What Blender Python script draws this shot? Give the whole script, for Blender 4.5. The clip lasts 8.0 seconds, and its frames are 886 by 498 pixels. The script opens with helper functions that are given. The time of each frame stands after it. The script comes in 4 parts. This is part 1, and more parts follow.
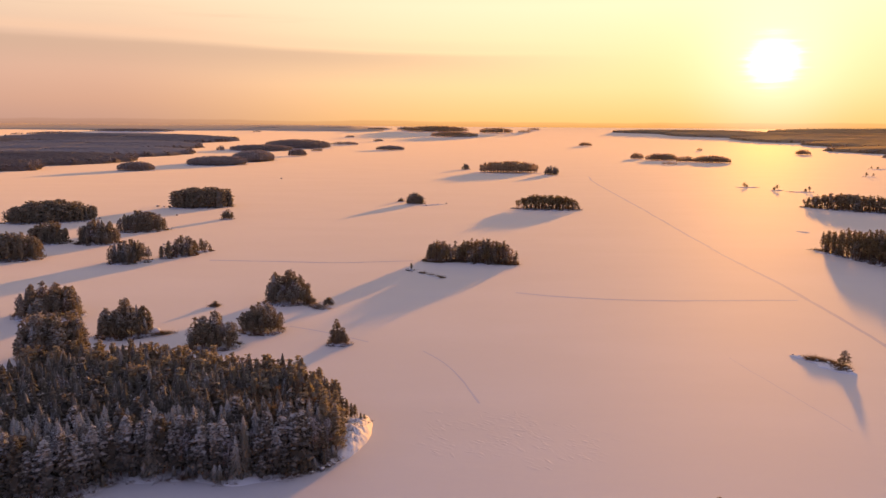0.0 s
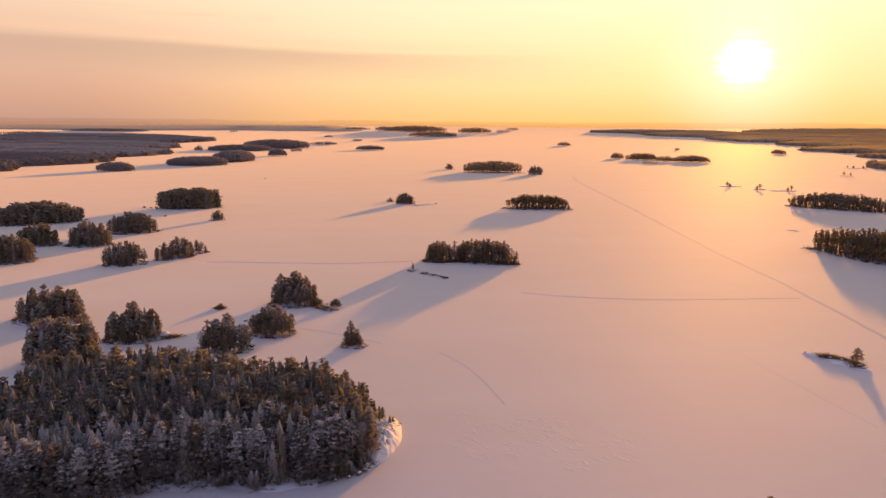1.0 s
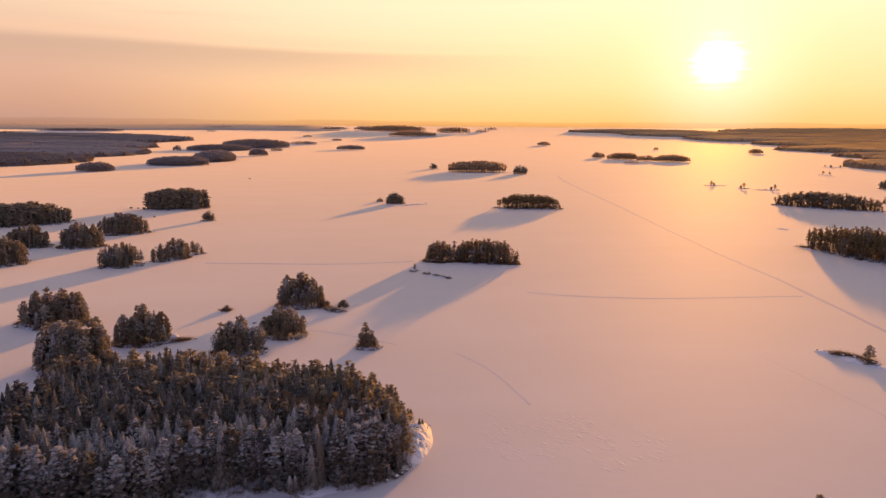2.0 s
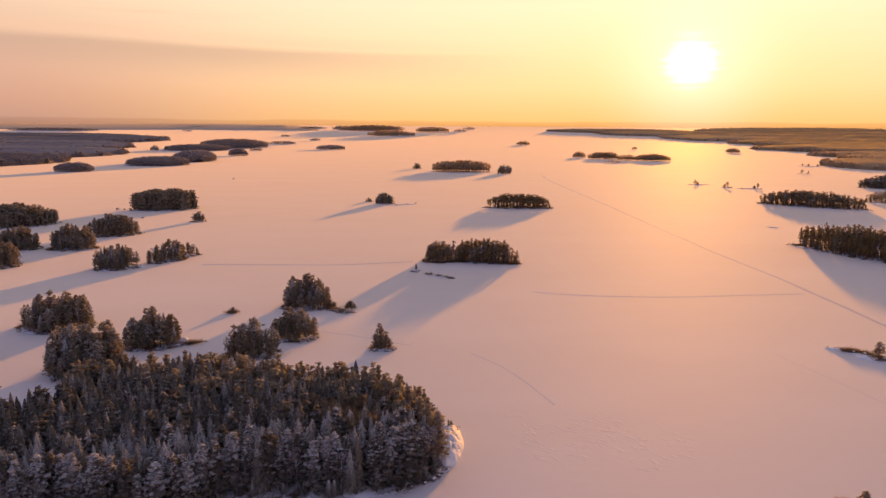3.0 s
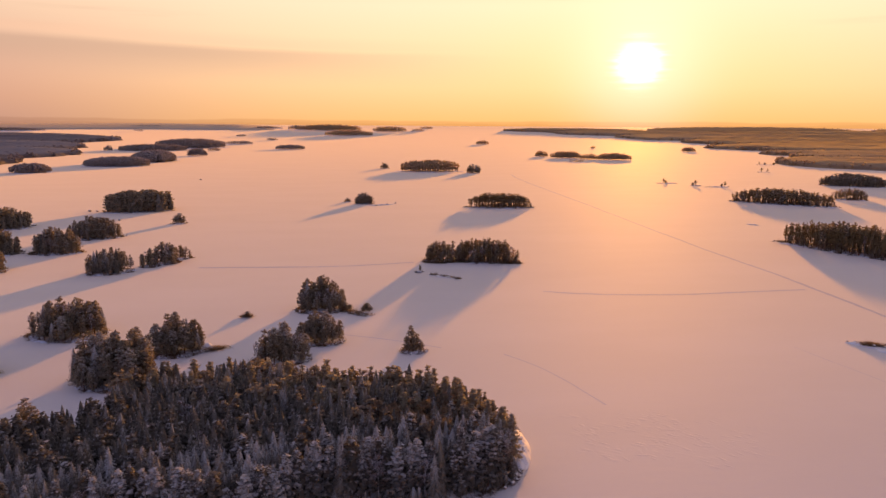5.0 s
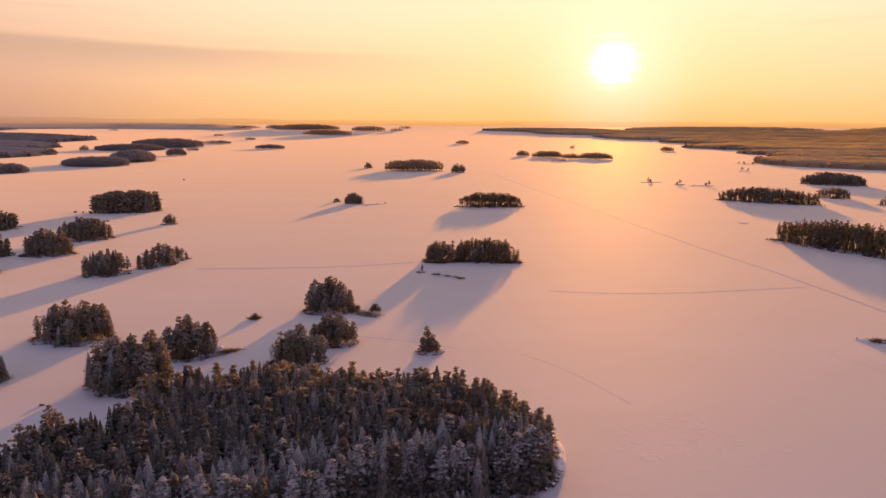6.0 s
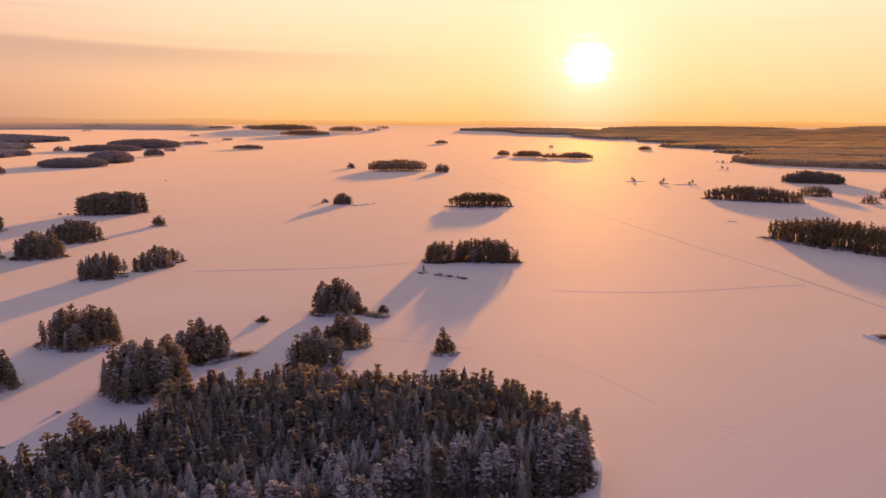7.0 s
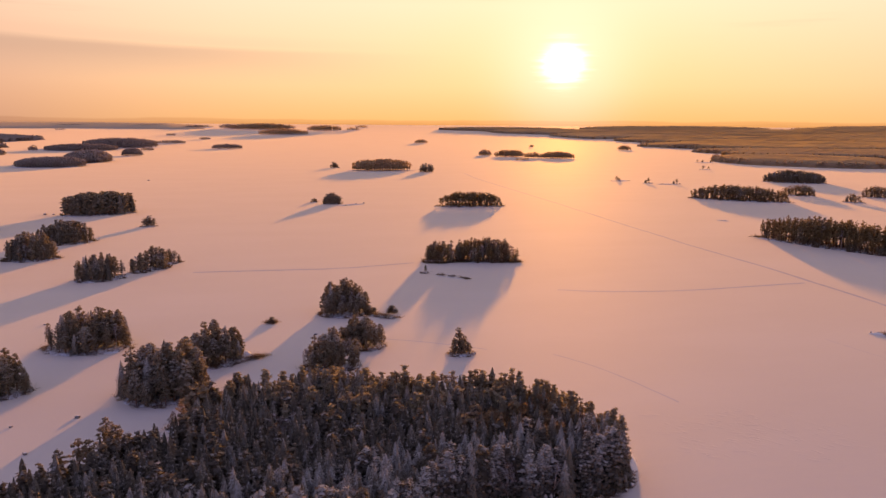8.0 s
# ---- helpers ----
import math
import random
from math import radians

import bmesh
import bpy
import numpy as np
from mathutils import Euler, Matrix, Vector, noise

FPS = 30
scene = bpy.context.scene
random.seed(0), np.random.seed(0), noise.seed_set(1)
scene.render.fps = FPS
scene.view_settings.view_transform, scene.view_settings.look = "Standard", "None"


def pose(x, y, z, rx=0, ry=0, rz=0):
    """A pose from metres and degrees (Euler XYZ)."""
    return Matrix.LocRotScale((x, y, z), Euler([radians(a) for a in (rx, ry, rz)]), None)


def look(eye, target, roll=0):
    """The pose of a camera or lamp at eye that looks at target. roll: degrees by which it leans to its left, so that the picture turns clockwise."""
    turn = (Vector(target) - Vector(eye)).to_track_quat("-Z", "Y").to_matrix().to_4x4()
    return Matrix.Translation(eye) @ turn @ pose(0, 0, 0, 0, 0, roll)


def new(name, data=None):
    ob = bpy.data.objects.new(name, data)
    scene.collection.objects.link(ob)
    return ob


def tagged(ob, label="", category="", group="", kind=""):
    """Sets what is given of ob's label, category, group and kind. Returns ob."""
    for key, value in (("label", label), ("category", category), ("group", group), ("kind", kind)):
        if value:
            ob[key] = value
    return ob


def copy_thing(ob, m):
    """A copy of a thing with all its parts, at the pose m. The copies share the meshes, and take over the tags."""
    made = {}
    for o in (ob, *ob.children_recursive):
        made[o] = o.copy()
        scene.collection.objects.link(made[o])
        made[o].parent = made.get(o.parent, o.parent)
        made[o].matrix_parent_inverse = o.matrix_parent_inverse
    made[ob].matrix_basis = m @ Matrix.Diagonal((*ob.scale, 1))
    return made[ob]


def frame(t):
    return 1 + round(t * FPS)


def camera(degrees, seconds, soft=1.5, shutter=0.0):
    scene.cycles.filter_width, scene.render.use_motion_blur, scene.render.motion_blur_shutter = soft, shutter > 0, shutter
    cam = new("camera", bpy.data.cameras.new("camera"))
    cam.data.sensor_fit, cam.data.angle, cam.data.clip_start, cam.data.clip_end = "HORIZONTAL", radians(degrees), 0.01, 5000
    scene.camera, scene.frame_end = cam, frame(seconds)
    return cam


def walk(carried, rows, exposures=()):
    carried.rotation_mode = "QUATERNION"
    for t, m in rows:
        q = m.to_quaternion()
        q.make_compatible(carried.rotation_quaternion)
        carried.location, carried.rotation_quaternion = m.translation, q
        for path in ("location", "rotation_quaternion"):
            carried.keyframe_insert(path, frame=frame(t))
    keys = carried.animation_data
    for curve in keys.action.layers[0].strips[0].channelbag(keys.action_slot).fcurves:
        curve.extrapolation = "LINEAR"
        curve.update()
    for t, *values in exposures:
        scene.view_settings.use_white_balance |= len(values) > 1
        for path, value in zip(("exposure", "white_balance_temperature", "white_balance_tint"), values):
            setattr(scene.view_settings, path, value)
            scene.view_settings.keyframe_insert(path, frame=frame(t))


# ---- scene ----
cam = camera(61.3, 8.0, soft=1.4)
PATH = [
    (0, (-9.633, -1.118, 80.012), (-9.636, 0.856, 79.689), 0.4),
    (0.5, (-16.663, -0.326, 79.979), (-16.635, 1.648, 79.656), 0.5),
    (1, (-23.683, 0.526, 79.934), (-23.623, 2.499, 79.611), 0.4),
    (1.5, (-30.575, 1.506, 79.893), (-30.485, 3.477, 79.57), 0.4),
    (3, (-50.787, 4.891, 79.741), (-50.605, 6.856, 79.417), 0.4),
    (3.5, (-57.531, 6.109, 79.685), (-57.319, 8.072, 79.361), 0.4),
    (4, (-64.336, 7.514, 79.617), (-64.093, 9.473, 79.293), 0.4),
    (4.5, (-71.159, 9.181, 79.573), (-70.885, 11.135, 79.249), 0.4),
    (6, (-91.199, 14.994, 79.302), (-90.834, 16.933, 78.977), 0.4),
    (6.5, (-97.73, 17.046, 79.234), (-97.334, 18.979, 78.909), 0.4),
    (7, (-104.228, 19.192, 79.163), (-103.801, 21.119, 78.838), 0.3),
    (7.5, (-110.738, 21.418, 79.098), (-110.282, 23.338, 78.773), 0.4),
    (8, (-117.193, 23.691, 79.065), (-116.706, 25.603, 78.739), 0.4),
]
EXPOSURES = [(0.0, 1.24, 7000, 14), (8.0, 1.10, 7200, 25)]
walk(cam, [(t, look(eye, target, roll)) for t, eye, target, roll in PATH], EXPOSURES)

# ---- light: low winter sun in a hazy sky ----
SUN_AZ, SUN_EL = 23.15, 4.6
sun_way = Vector((math.sin(radians(SUN_AZ)) * math.cos(radians(SUN_EL)), math.cos(radians(SUN_AZ)) * math.cos(radians(SUN_EL)), math.sin(radians(SUN_EL))))
sun = new("sun", bpy.data.lights.new("sun", "SUN"))
sun.matrix_world = look(sun_way * 400, (0, 0, 0))
sun.data.energy, sun.data.angle, sun.data.color = 2.1, radians(1.5), (1.0, 0.44, 0.06)


class Nodes:
    """Short hand for building node trees."""

    def __init__(self, tree):
        self.tree = tree

    def add(self, kind):
        return self.tree.nodes.new(kind)

    def put(self, value, socket):
        if isinstance(value, bpy.types.NodeSocket):
            self.tree.links.new(value, socket)
        elif value is not None:
            socket.default_value = value

    def math(self, op, a, b=None, c=None, clamp=False):
        n = self.add("ShaderNodeMath")
        n.operation, n.use_clamp = op, clamp
        for i, v in enumerate((a, b, c)):
            self.put(v, n.inputs[i])
        return n.outputs[0]

    def dot(self, a, b):
        n = self.add("ShaderNodeVectorMath")
        n.operation = "DOT_PRODUCT"
        self.put(a, n.inputs[0]), self.put(b, n.inputs[1])
        return n.outputs["Value"]

    def scaled(self, a, b):
        n = self.add("ShaderNodeVectorMath")
        n.operation = "MULTIPLY"
        self.put(a, n.inputs[0]), self.put(b, n.inputs[1])
        return n.outputs[0]

    def mix(self, f, a, b, blend="MIX"):
        n = self.add("ShaderNodeMix")
        n.data_type, n.blend_type = "RGBA", blend
        for s, v in ((n.inputs[0], f), (n.inputs[6], a), (n.inputs[7], b)):
            self.put(v if not isinstance(v, tuple) else (*v, 1)[:4], s)
        return n.outputs[2]

    def noise(self, vector, scale, detail=4.0, rough=0.55):
        n = self.add("ShaderNodeTexNoise")
        self.put(vector, n.inputs["Vector"])
        n.inputs["Scale"].default_value, n.inputs["Detail"].default_value, n.inputs["Roughness"].default_value = scale, detail, rough
        return n.outputs[0]

    def step(self, v, lo, hi, a=0.0, b=1.0):
        n = self.add("ShaderNodeMapRange")
        n.interpolation_type = "SMOOTHSTEP"
        self.put(v, n.inputs[0])
        for i, x in enumerate((lo, hi, a, b)):
            n.inputs[i + 1].default_value = x
        return n.outputs[0]

    def ramp(self, v, stops):
        n = self.add("ShaderNodeValToRGB")
        self.put(v, n.inputs[0])
        el = n.color_ramp.elements
        while len(el) < len(stops):
            el.new(0.5)
        for e, (p, c) in zip(el, stops):
            e.position, e.color = p, (*c, 1)
        return n.outputs[0]


def make_sky():
    world = bpy.data.worlds.new("sky")
    scene.world = world
    world.use_nodes = True
    n = Nodes(world.node_tree)
    n.tree.nodes.clear()
    way = n.add("ShaderNodeTexCoord").outputs["Generated"]
    sky = n.add("ShaderNodeTexSky")
    sky.sky_type, sky.sun_disc = "NISHITA", False
    sky.sun_elevation, sky.sun_rotation = radians(SUN_EL), radians(SUN_AZ)
    sky.air_density, sky.dust_density, sky.ozone_density = 1.5, 4.0, 1.5
    xyz = n.add("ShaderNodeSeparateXYZ")
    n.put(way, xyz.inputs[0])
    up = xyz.outputs[2]
    cosine = n.dot(way, tuple(sun_way))
    # haze colours by height: away from the sun, and on the sun's side
    height = n.math("MULTIPLY", up, 2.0, clamp=True)
    away = n.ramp(height, [(0.0, (0.50, 0.290, 0.218)), (0.06, (0.60, 0.35, 0.246)), (0.16, (0.69, 0.435, 0.318)), (0.32, (0.82, 0.635, 0.45)), (0.6, (0.46, 0.40, 0.41)), (1.0, (0.35, 0.34, 0.43))])
    near = n.ramp(height, [(0.0, (0.95, 0.53, 0.18)), (0.1, (1.0, 0.66, 0.335)), (0.3, (1.0, 0.80, 0.55)), (0.6, (0.74, 0.58, 0.38)), (1.0, (0.385, 0.36, 0.37))])
    back = n.ramp(height, [(0.0, (0.215, 0.205, 0.34)), (0.3, (0.215, 0.225, 0.41)), (1.0, (0.21, 0.245, 0.49))])
    side = n.step(cosine, 0.66, 0.99)
    base = n.mix(side, away, near)
    base = n.mix(n.step(cosine, -0.2, 0.75), back, base)
    # a long flat bank of cloud with a sharp upper edge, and thin streaks above it
    streak = n.noise(n.scaled(way, (2.2, 2.2, 38.0)), 1.0, 5.0, 0.5)
    edge = n.math("ADD", n.math("MULTIPLY", xyz.outputs[0], -0.018), n.math("MULTIPLY_ADD", streak, 0.016, 0.090))
    under = n.math("SUBTRACT", edge, up)
    bank = n.math("MULTIPLY", n.step(under, -0.001, 0.008), n.step(under, 0.055, 0.008))
    bank = n.math("MULTIPLY", bank, n.step(xyz.outputs[0], 0.30, -0.2))
    thin = n.math("MULTIPLY", n.step(streak, 0.52, 0.68), n.math("MULTIPLY", n.step(up, 0.10, 0.14), n.step(up, 0.5, 0.2)))
    cloud = n.math("MAXIMUM", n.math("MULTIPLY", bank, 0.52), n.math("MULTIPLY", thin, 0.3))
    base = n.mix(cloud, base, (0.47, 0.33, 0.25))
    lit = n.math("MULTIPLY", n.step(under, -0.016, -0.004), n.step(under, 0.002, -0.002))
    lit = n.math("MULTIPLY", n.math("MULTIPLY", lit, n.step(xyz.outputs[0], 0.30, -0.2)), 0.35)
    base = n.mix(lit, base, (0.86, 0.56, 0.38))
    # low hills far beyond the lake, sunk in haze
    crest = n.math("MULTIPLY_ADD", n.noise(n.scaled(way, (7.0, 7.0, 0.0)), 1.0, 5.0, 0.5), 0.009, 0.0018)
    hills = n.step(n.math("SUBTRACT", crest, up), -0.0014, 0.0014)
    nearer = n.math("MULTIPLY_ADD", n.noise(n.scaled(way, (16.0, 16.0, 0.0)), 1.0, 5.0, 0.55), 0.008, -0.001)
    hills = n.math("ADD", n.math("MULTIPLY", hills, 0.6), n.math("MULTIPLY", n.step(n.math("SUBTRACT", nearer, up), -0.0008, 0.0008), 0.25))
    base = n.mix(hills, base, n.mix(side, (0.40, 0.22, 0.155), (0.72, 0.36, 0.12)))
    # the sun's own disc, spread by the haze
    away_angle = n.math("ARCCOSINE", n.math("MINIMUM", cosine, 0.9999999))
    wisp = n.noise(n.scaled(way, (9.0, 9.0, 150.0)), 1.0, 4.0, 0.6)
    ragged = n.math("MULTIPLY", away_angle, n.math("MULTIPLY_ADD", wisp, -1.3, 1.75))
    disc = n.math("POWER", n.step(ragged, radians(3.1), radians(0.4)), 2.6)
    glow = n.math("POWER", n.step(away_angle, radians(12), 0.0), 3.0)
    base = n.mix(n.math("MULTIPLY", glow, 0.6), base, (1.15, 0.99, 0.80))
    base = n.mix(disc, base, (2.3, 2.15, 1.9))
    bg = n.add("ShaderNodeBackground")
    n.put(n.mix(0.008, base, sky.outputs[0]), bg.inputs[0])
    bg.inputs[1].default_value = 0.5
    out = n.add("ShaderNodeOutputWorld")
    n.put(bg.outputs[0], out.inputs[0])


make_sky()


# ---- materials ----
def material(name):
    m = bpy.data.materials.new(name)
    m.use_nodes = True
    n = Nodes(m.node_tree)
    shader = m.node_tree.nodes["Principled BSDF"]
    return m, n, shader


def snow_material(name, tone=(0.52, 0.503, 0.535), drift=True, flat=False, relief=0.10, pressed=False):
    m, n, s = material(name)
    where = n.add("ShaderNodeNewGeometry").outputs["Position"]
    broad = n.noise(n.scaled(where, (0.010, 0.022, 0.02)), 1.0, 4.0)
    fine = n.noise(n.scaled(where, (0.35, 0.9, 0.5)), 1.0, 5.0, 0.6)
    c = n.mix(n.step(broad, 0.35, 0.7), tuple(v * 0.93 for v in tone), tone)
    c = n.mix(n.math("MULTIPLY", n.step(fine, 0.55, 0.8), 0.12), c, tuple(v * 0.8 for v in tone))
    n.put(c, s.inputs["Base Color"])
    s.inputs["Roughness"].default_value = 0.79
    s.inputs["Specular IOR Level"].default_value = 1.0
    s.inputs["IOR"].default_value = 2.3
    # warm gloss and sheen tints stand in for the hazy glow over far snow
    s.inputs["Specular Tint"].default_value = (1.0, 0.92, 0.78, 1.0)
    s.inputs["Sheen Weight"].default_value = 0.52
    s.inputs["Sheen Tint"].default_value = (1.0, 0.82, 0.40, 1.0)
    if pressed:  # trodden snow has lost its loose frosty crust
        s.inputs["Sheen Weight"].default_value, s.inputs["Specular IOR Level"].default_value = 0.1, 0.3
    if drift:
        b = n.add("ShaderNodeBump")
        ridges = n.noise(n.scaled(where, (0.10, 0.30, 0.3)), 1.0, 6.0, 0.6)
        n.put(n.math("ADD", ridges, n.math("MULTIPLY", fine, 0.2)), b.inputs["Height"])
        level = n.add("ShaderNodeCombineXYZ")
        level.inputs[2].default_value = 1.0
        if flat:
            n.put(level.outputs[0], b.inputs["Normal"])
        b.inputs["Strength"].default_value, b.inputs["Distance"].default_value = relief, 0.3
        n.put(b.outputs[0], s.inputs["Normal"])
    return m


def needle_material(name, dark, light, frost, amount, through_share=0.3, shine=(0.42, 0.33, 0.19), fuzz=0.0):
    """Needles with rime: dark green tufts, rime on part of each tuft, light let through the thin sprays."""
    m, n, s = material(name)
    geo = n.add("ShaderNodeNewGeometry")
    info = n.add("ShaderNodeObjectInfo")
    where = n.add("ShaderNodeTexCoord").outputs["Object"]
    island = geo.outputs["Random Per Island"]
    tone = n.mix(island, dark, light)
    grain = n.noise(where, 2.6, 3.0, 0.7)
    rime = n.math("ADD", n.math("MULTIPLY", grain, 0.45), n.math("MULTIPLY", island, 0.22))
    patch = n.noise(geo.outputs["Position"], 0.32, 1.0, 0.4)
    rime = n.math("ADD", rime, n.math("MULTIPLY_ADD", info.outputs["Random"], 0.36, n.math("MULTIPLY", patch, 0.38)))
    rime = n.math("MULTIPLY", n.step(rime, 0.80 - amount * 0.4, 1.0 - amount * 0.4), 0.92)
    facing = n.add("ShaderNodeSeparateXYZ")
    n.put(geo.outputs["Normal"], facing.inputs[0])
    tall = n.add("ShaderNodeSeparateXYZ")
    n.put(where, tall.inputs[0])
    # rime thins low down, which also puts the lower forest's shade into the colour
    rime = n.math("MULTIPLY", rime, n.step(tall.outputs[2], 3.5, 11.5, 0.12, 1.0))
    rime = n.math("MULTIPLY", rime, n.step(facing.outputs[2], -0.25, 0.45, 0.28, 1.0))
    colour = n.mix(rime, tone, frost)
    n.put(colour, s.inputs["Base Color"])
    s.inputs["Roughness"].default_value = 0.8
    s.inputs["Specular IOR Level"].default_value = 0.2
    if fuzz:  # golden sheen tint stands in for haze and backlit glow on the crowns
        s.inputs["Sheen Weight"].default_value = fuzz
        s.inputs["Sheen Roughness"].default_value = 0.4
        s.inputs["Sheen Tint"].default_value = (1.0, 0.80, 0.45, 1.0)
        if fuzz == 1.0:
            s.inputs["Specular IOR Level"].default_value = 1.0
            s.inputs["IOR"].default_value = 2.0
    thin = n.add("ShaderNodeBsdfTranslucent")
    n.put(n.mix(0.5, colour, shine), thin.inputs[0])
    both = n.add("ShaderNodeMixShader")
    both.inputs[0].default_value = through_share
    n.put(s.outputs[0], both.inputs[1]), n.put(thin.outputs[0], both.inputs[2])
    n.put(both.outputs[0], n.tree.nodes["Material Output"].inputs[0])
    return m


def bark_material(name, low, high, scale):
    m, n, s = material(name)
    where = n.add("ShaderNodeTexCoord").outputs["Object"]
    g = n.noise(n.scaled(where, (scale, scale, scale * 0.25)), 1.0, 5.0, 0.65)
    n.put(n.mix(n.step(g, 0.3, 0.7), low, high), s.inputs["Base Color"])
    s.inputs["Roughness"].default_value = 0.9
    return m


def shore_material():
    """Islet ground: snow with heather, reeds and bare stone showing along the edge."""
    m, n, s = material("islet_ground")
    where = n.add("ShaderNodeNewGeometry").outputs["Position"]
    a = n.noise(where, 0.5, 5.0, 0.65)
    b = n.noise(where, 2.5, 4.0, 0.6)
    cover = n.step(n.math("ADD", n.math("MULTIPLY", a, 0.7), n.math("MULTIPLY", b, 0.3)), 0.36, 0.52)
    brown = n.mix(b, (0.10, 0.065, 0.04), (0.22, 0.15, 0.09))
    n.put(n.mix(cover, brown, (0.78, 0.78, 0.80)), s.inputs["Base Color"])
    s.inputs["Roughness"].default_value = 0.8
    bump = n.add("ShaderNodeBump")
    n.put(b, bump.inputs["Height"])
    bump.inputs["Distance"].default_value = 0.5
    n.put(bump.outputs[0], s.inputs["Normal"])
    return m


def rock_material():
    m, n, s = material("shore_rock")
    where = n.add("ShaderNodeTexCoord").outputs["Object"]
    g = n.noise(where, 2.0, 6.0, 0.6)
    n.put(n.mix(n.step(g, 0.35, 0.65), (0.10, 0.09, 0.085), (0.30, 0.27, 0.25)), s.inputs["Base Color"])
    s.inputs["Roughness"].default_value = 0.85
    return m


SNOW = snow_material("lake_snow", flat=True)
BANK = snow_material("bank_snow", (0.70, 0.69, 0.70), relief=0.7)
SPRUCE = needle_material("spruce_needles", (0.115, 0.103, 0.076), (0.245, 0.212, 0.155), (0.62, 0.595, 0.55), 0.52, 0.25)
# lit copies of spruce and pine: the low sun's warmth is in their colour
LITSPRUCE = needle_material("sunlit_spruce_needles", (0.21, 0.185, 0.138), (0.36, 0.31, 0.23), (0.68, 0.645, 0.59), 0.62, 0.40, (0.34, 0.30, 0.20), fuzz=0.35)
LITPINE = needle_material("bronze_pine_needles", (0.26, 0.228, 0.160), (0.42, 0.362, 0.255), (0.60, 0.555, 0.48), 0.34, 0.56, (0.50, 0.42, 0.29), fuzz=0.85)
RIMED = needle_material("heavily_rimed_needles", (0.085, 0.075, 0.056), (0.185, 0.158, 0.115), (0.54, 0.515, 0.475), 0.47, 0.22)
ALDER = needle_material("alder_twigs", (0.19, 0.125, 0.075), (0.33, 0.22, 0.135), (0.50, 0.42, 0.36), 0.25, 0.62, (0.52, 0.37, 0.23), fuzz=0.5)
PINE = needle_material("pine_needles", (0.20, 0.168, 0.118), (0.35, 0.29, 0.205), (0.58, 0.545, 0.49), 0.33, 0.5, (0.46, 0.385, 0.27), fuzz=0.65)
TWIG = needle_material("birch_twigs", (0.13, 0.085, 0.06), (0.26, 0.17, 0.115), (0.66, 0.63, 0.64), 0.8, 0.25)
# far sunward woods: golden haze and backlight put into the base colour
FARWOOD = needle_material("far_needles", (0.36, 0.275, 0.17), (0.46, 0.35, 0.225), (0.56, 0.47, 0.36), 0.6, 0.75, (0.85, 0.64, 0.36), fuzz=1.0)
# thin-crowned pines, with golden backlight also put into the needle colour
THIN = needle_material("thin_backlit_pine_needles", (0.20, 0.155, 0.085), (0.34, 0.262, 0.145), (0.46, 0.38, 0.27), 0.2, 0.6, (0.62, 0.47, 0.25), fuzz=0.5)
# far western woods and horizon hills, their haze put into greyer base colours
FARHAZE = needle_material("far_hazed_needles", (0.31, 0.25, 0.21), (0.36, 0.295, 0.25), (0.42, 0.375, 0.35), 0.6, 0.4, fuzz=0.3)
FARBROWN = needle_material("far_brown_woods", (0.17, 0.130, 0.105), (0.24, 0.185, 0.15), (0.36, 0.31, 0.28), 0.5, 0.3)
FARHILL = needle_material("far_hazed_hills", (0.36, 0.28, 0.235), (0.42, 0.33, 0.275), (0.48, 0.42, 0.38), 0.6, 0.3, fuzz=0.6)
SHRUB = needle_material("shrub_twigs", (0.09, 0.055, 0.03), (0.22, 0.14, 0.08), (0.60, 0.55, 0.53), 0.25)
BARK = bark_material("pine_bark", (0.07, 0.045, 0.03), (0.24, 0.13, 0.07), 6.0)
GREYBARK = bark_material("grey_bark", (0.06, 0.05, 0.045), (0.17, 0.14, 0.12), 6.0)
WHITEBARK = bark_material("birch_bark", (0.12, 0.11, 0.10), (0.62, 0.60, 0.57), 5.0)
SHORE = shore_material()
ROCK = rock_material()
CRUST = snow_material("snow_crust", drift=False)
RUT = snow_material("pressed_snow", (0.485, 0.468, 0.498), drift=False, pressed=True)
FAINT = snow_material("old_pressed_snow", (0.515, 0.498, 0.528), drift=False, pressed=True)


# ---- the ground: one sheet of lake ice under snow, rising gently to the far shores ----
MIDDLE, FLAT, RIM = (-60.0, 8.0), 2500.0, 4850.0


def ground_z(x, y):
    d = np.hypot(np.asarray(x) - MIDDLE[0], np.asarray(y) - MIDDLE[1])
    return np.where(d < FLAT, 0.0, 80.0 * (1 - d / FLAT * (RIM - d) / (RIM - FLAT)))


def mesh(name, verts, faces, mats, slots=None, smooth=False):
    me = bpy.data.meshes.new(name)
    verts, faces = np.asarray(verts, np.float32), np.asarray(faces, np.int32)
    k = faces.shape[1]
    me.vertices.add(len(verts)), me.loops.add(faces.size), me.polygons.add(len(faces))
    me.vertices.foreach_set("co", verts.ravel())
    me.loops.foreach_set("vertex_index", faces.ravel())
    me.polygons.foreach_set("loop_start", np.arange(0, faces.size, k, dtype=np.int32))
    if slots is not None:
        me.polygons.foreach_set("material_index", np.asarray(slots, np.int32))
    me.polygons.foreach_set("use_smooth", np.full(len(faces), smooth))
    for m in mats:
        me.materials.append(m)
    me.update(calc_edges=True)
    me.validate()
    return me


def grid_faces(rows, cols, closed):
    i, j = np.meshgrid(np.arange(rows - 1), np.arange(cols if closed else cols - 1), indexing="ij")
    a, b = i * cols + j, i * cols + (j + 1) % cols
    return np.stack([a, b, b + cols, a + cols], -1).reshape(-1, 4)


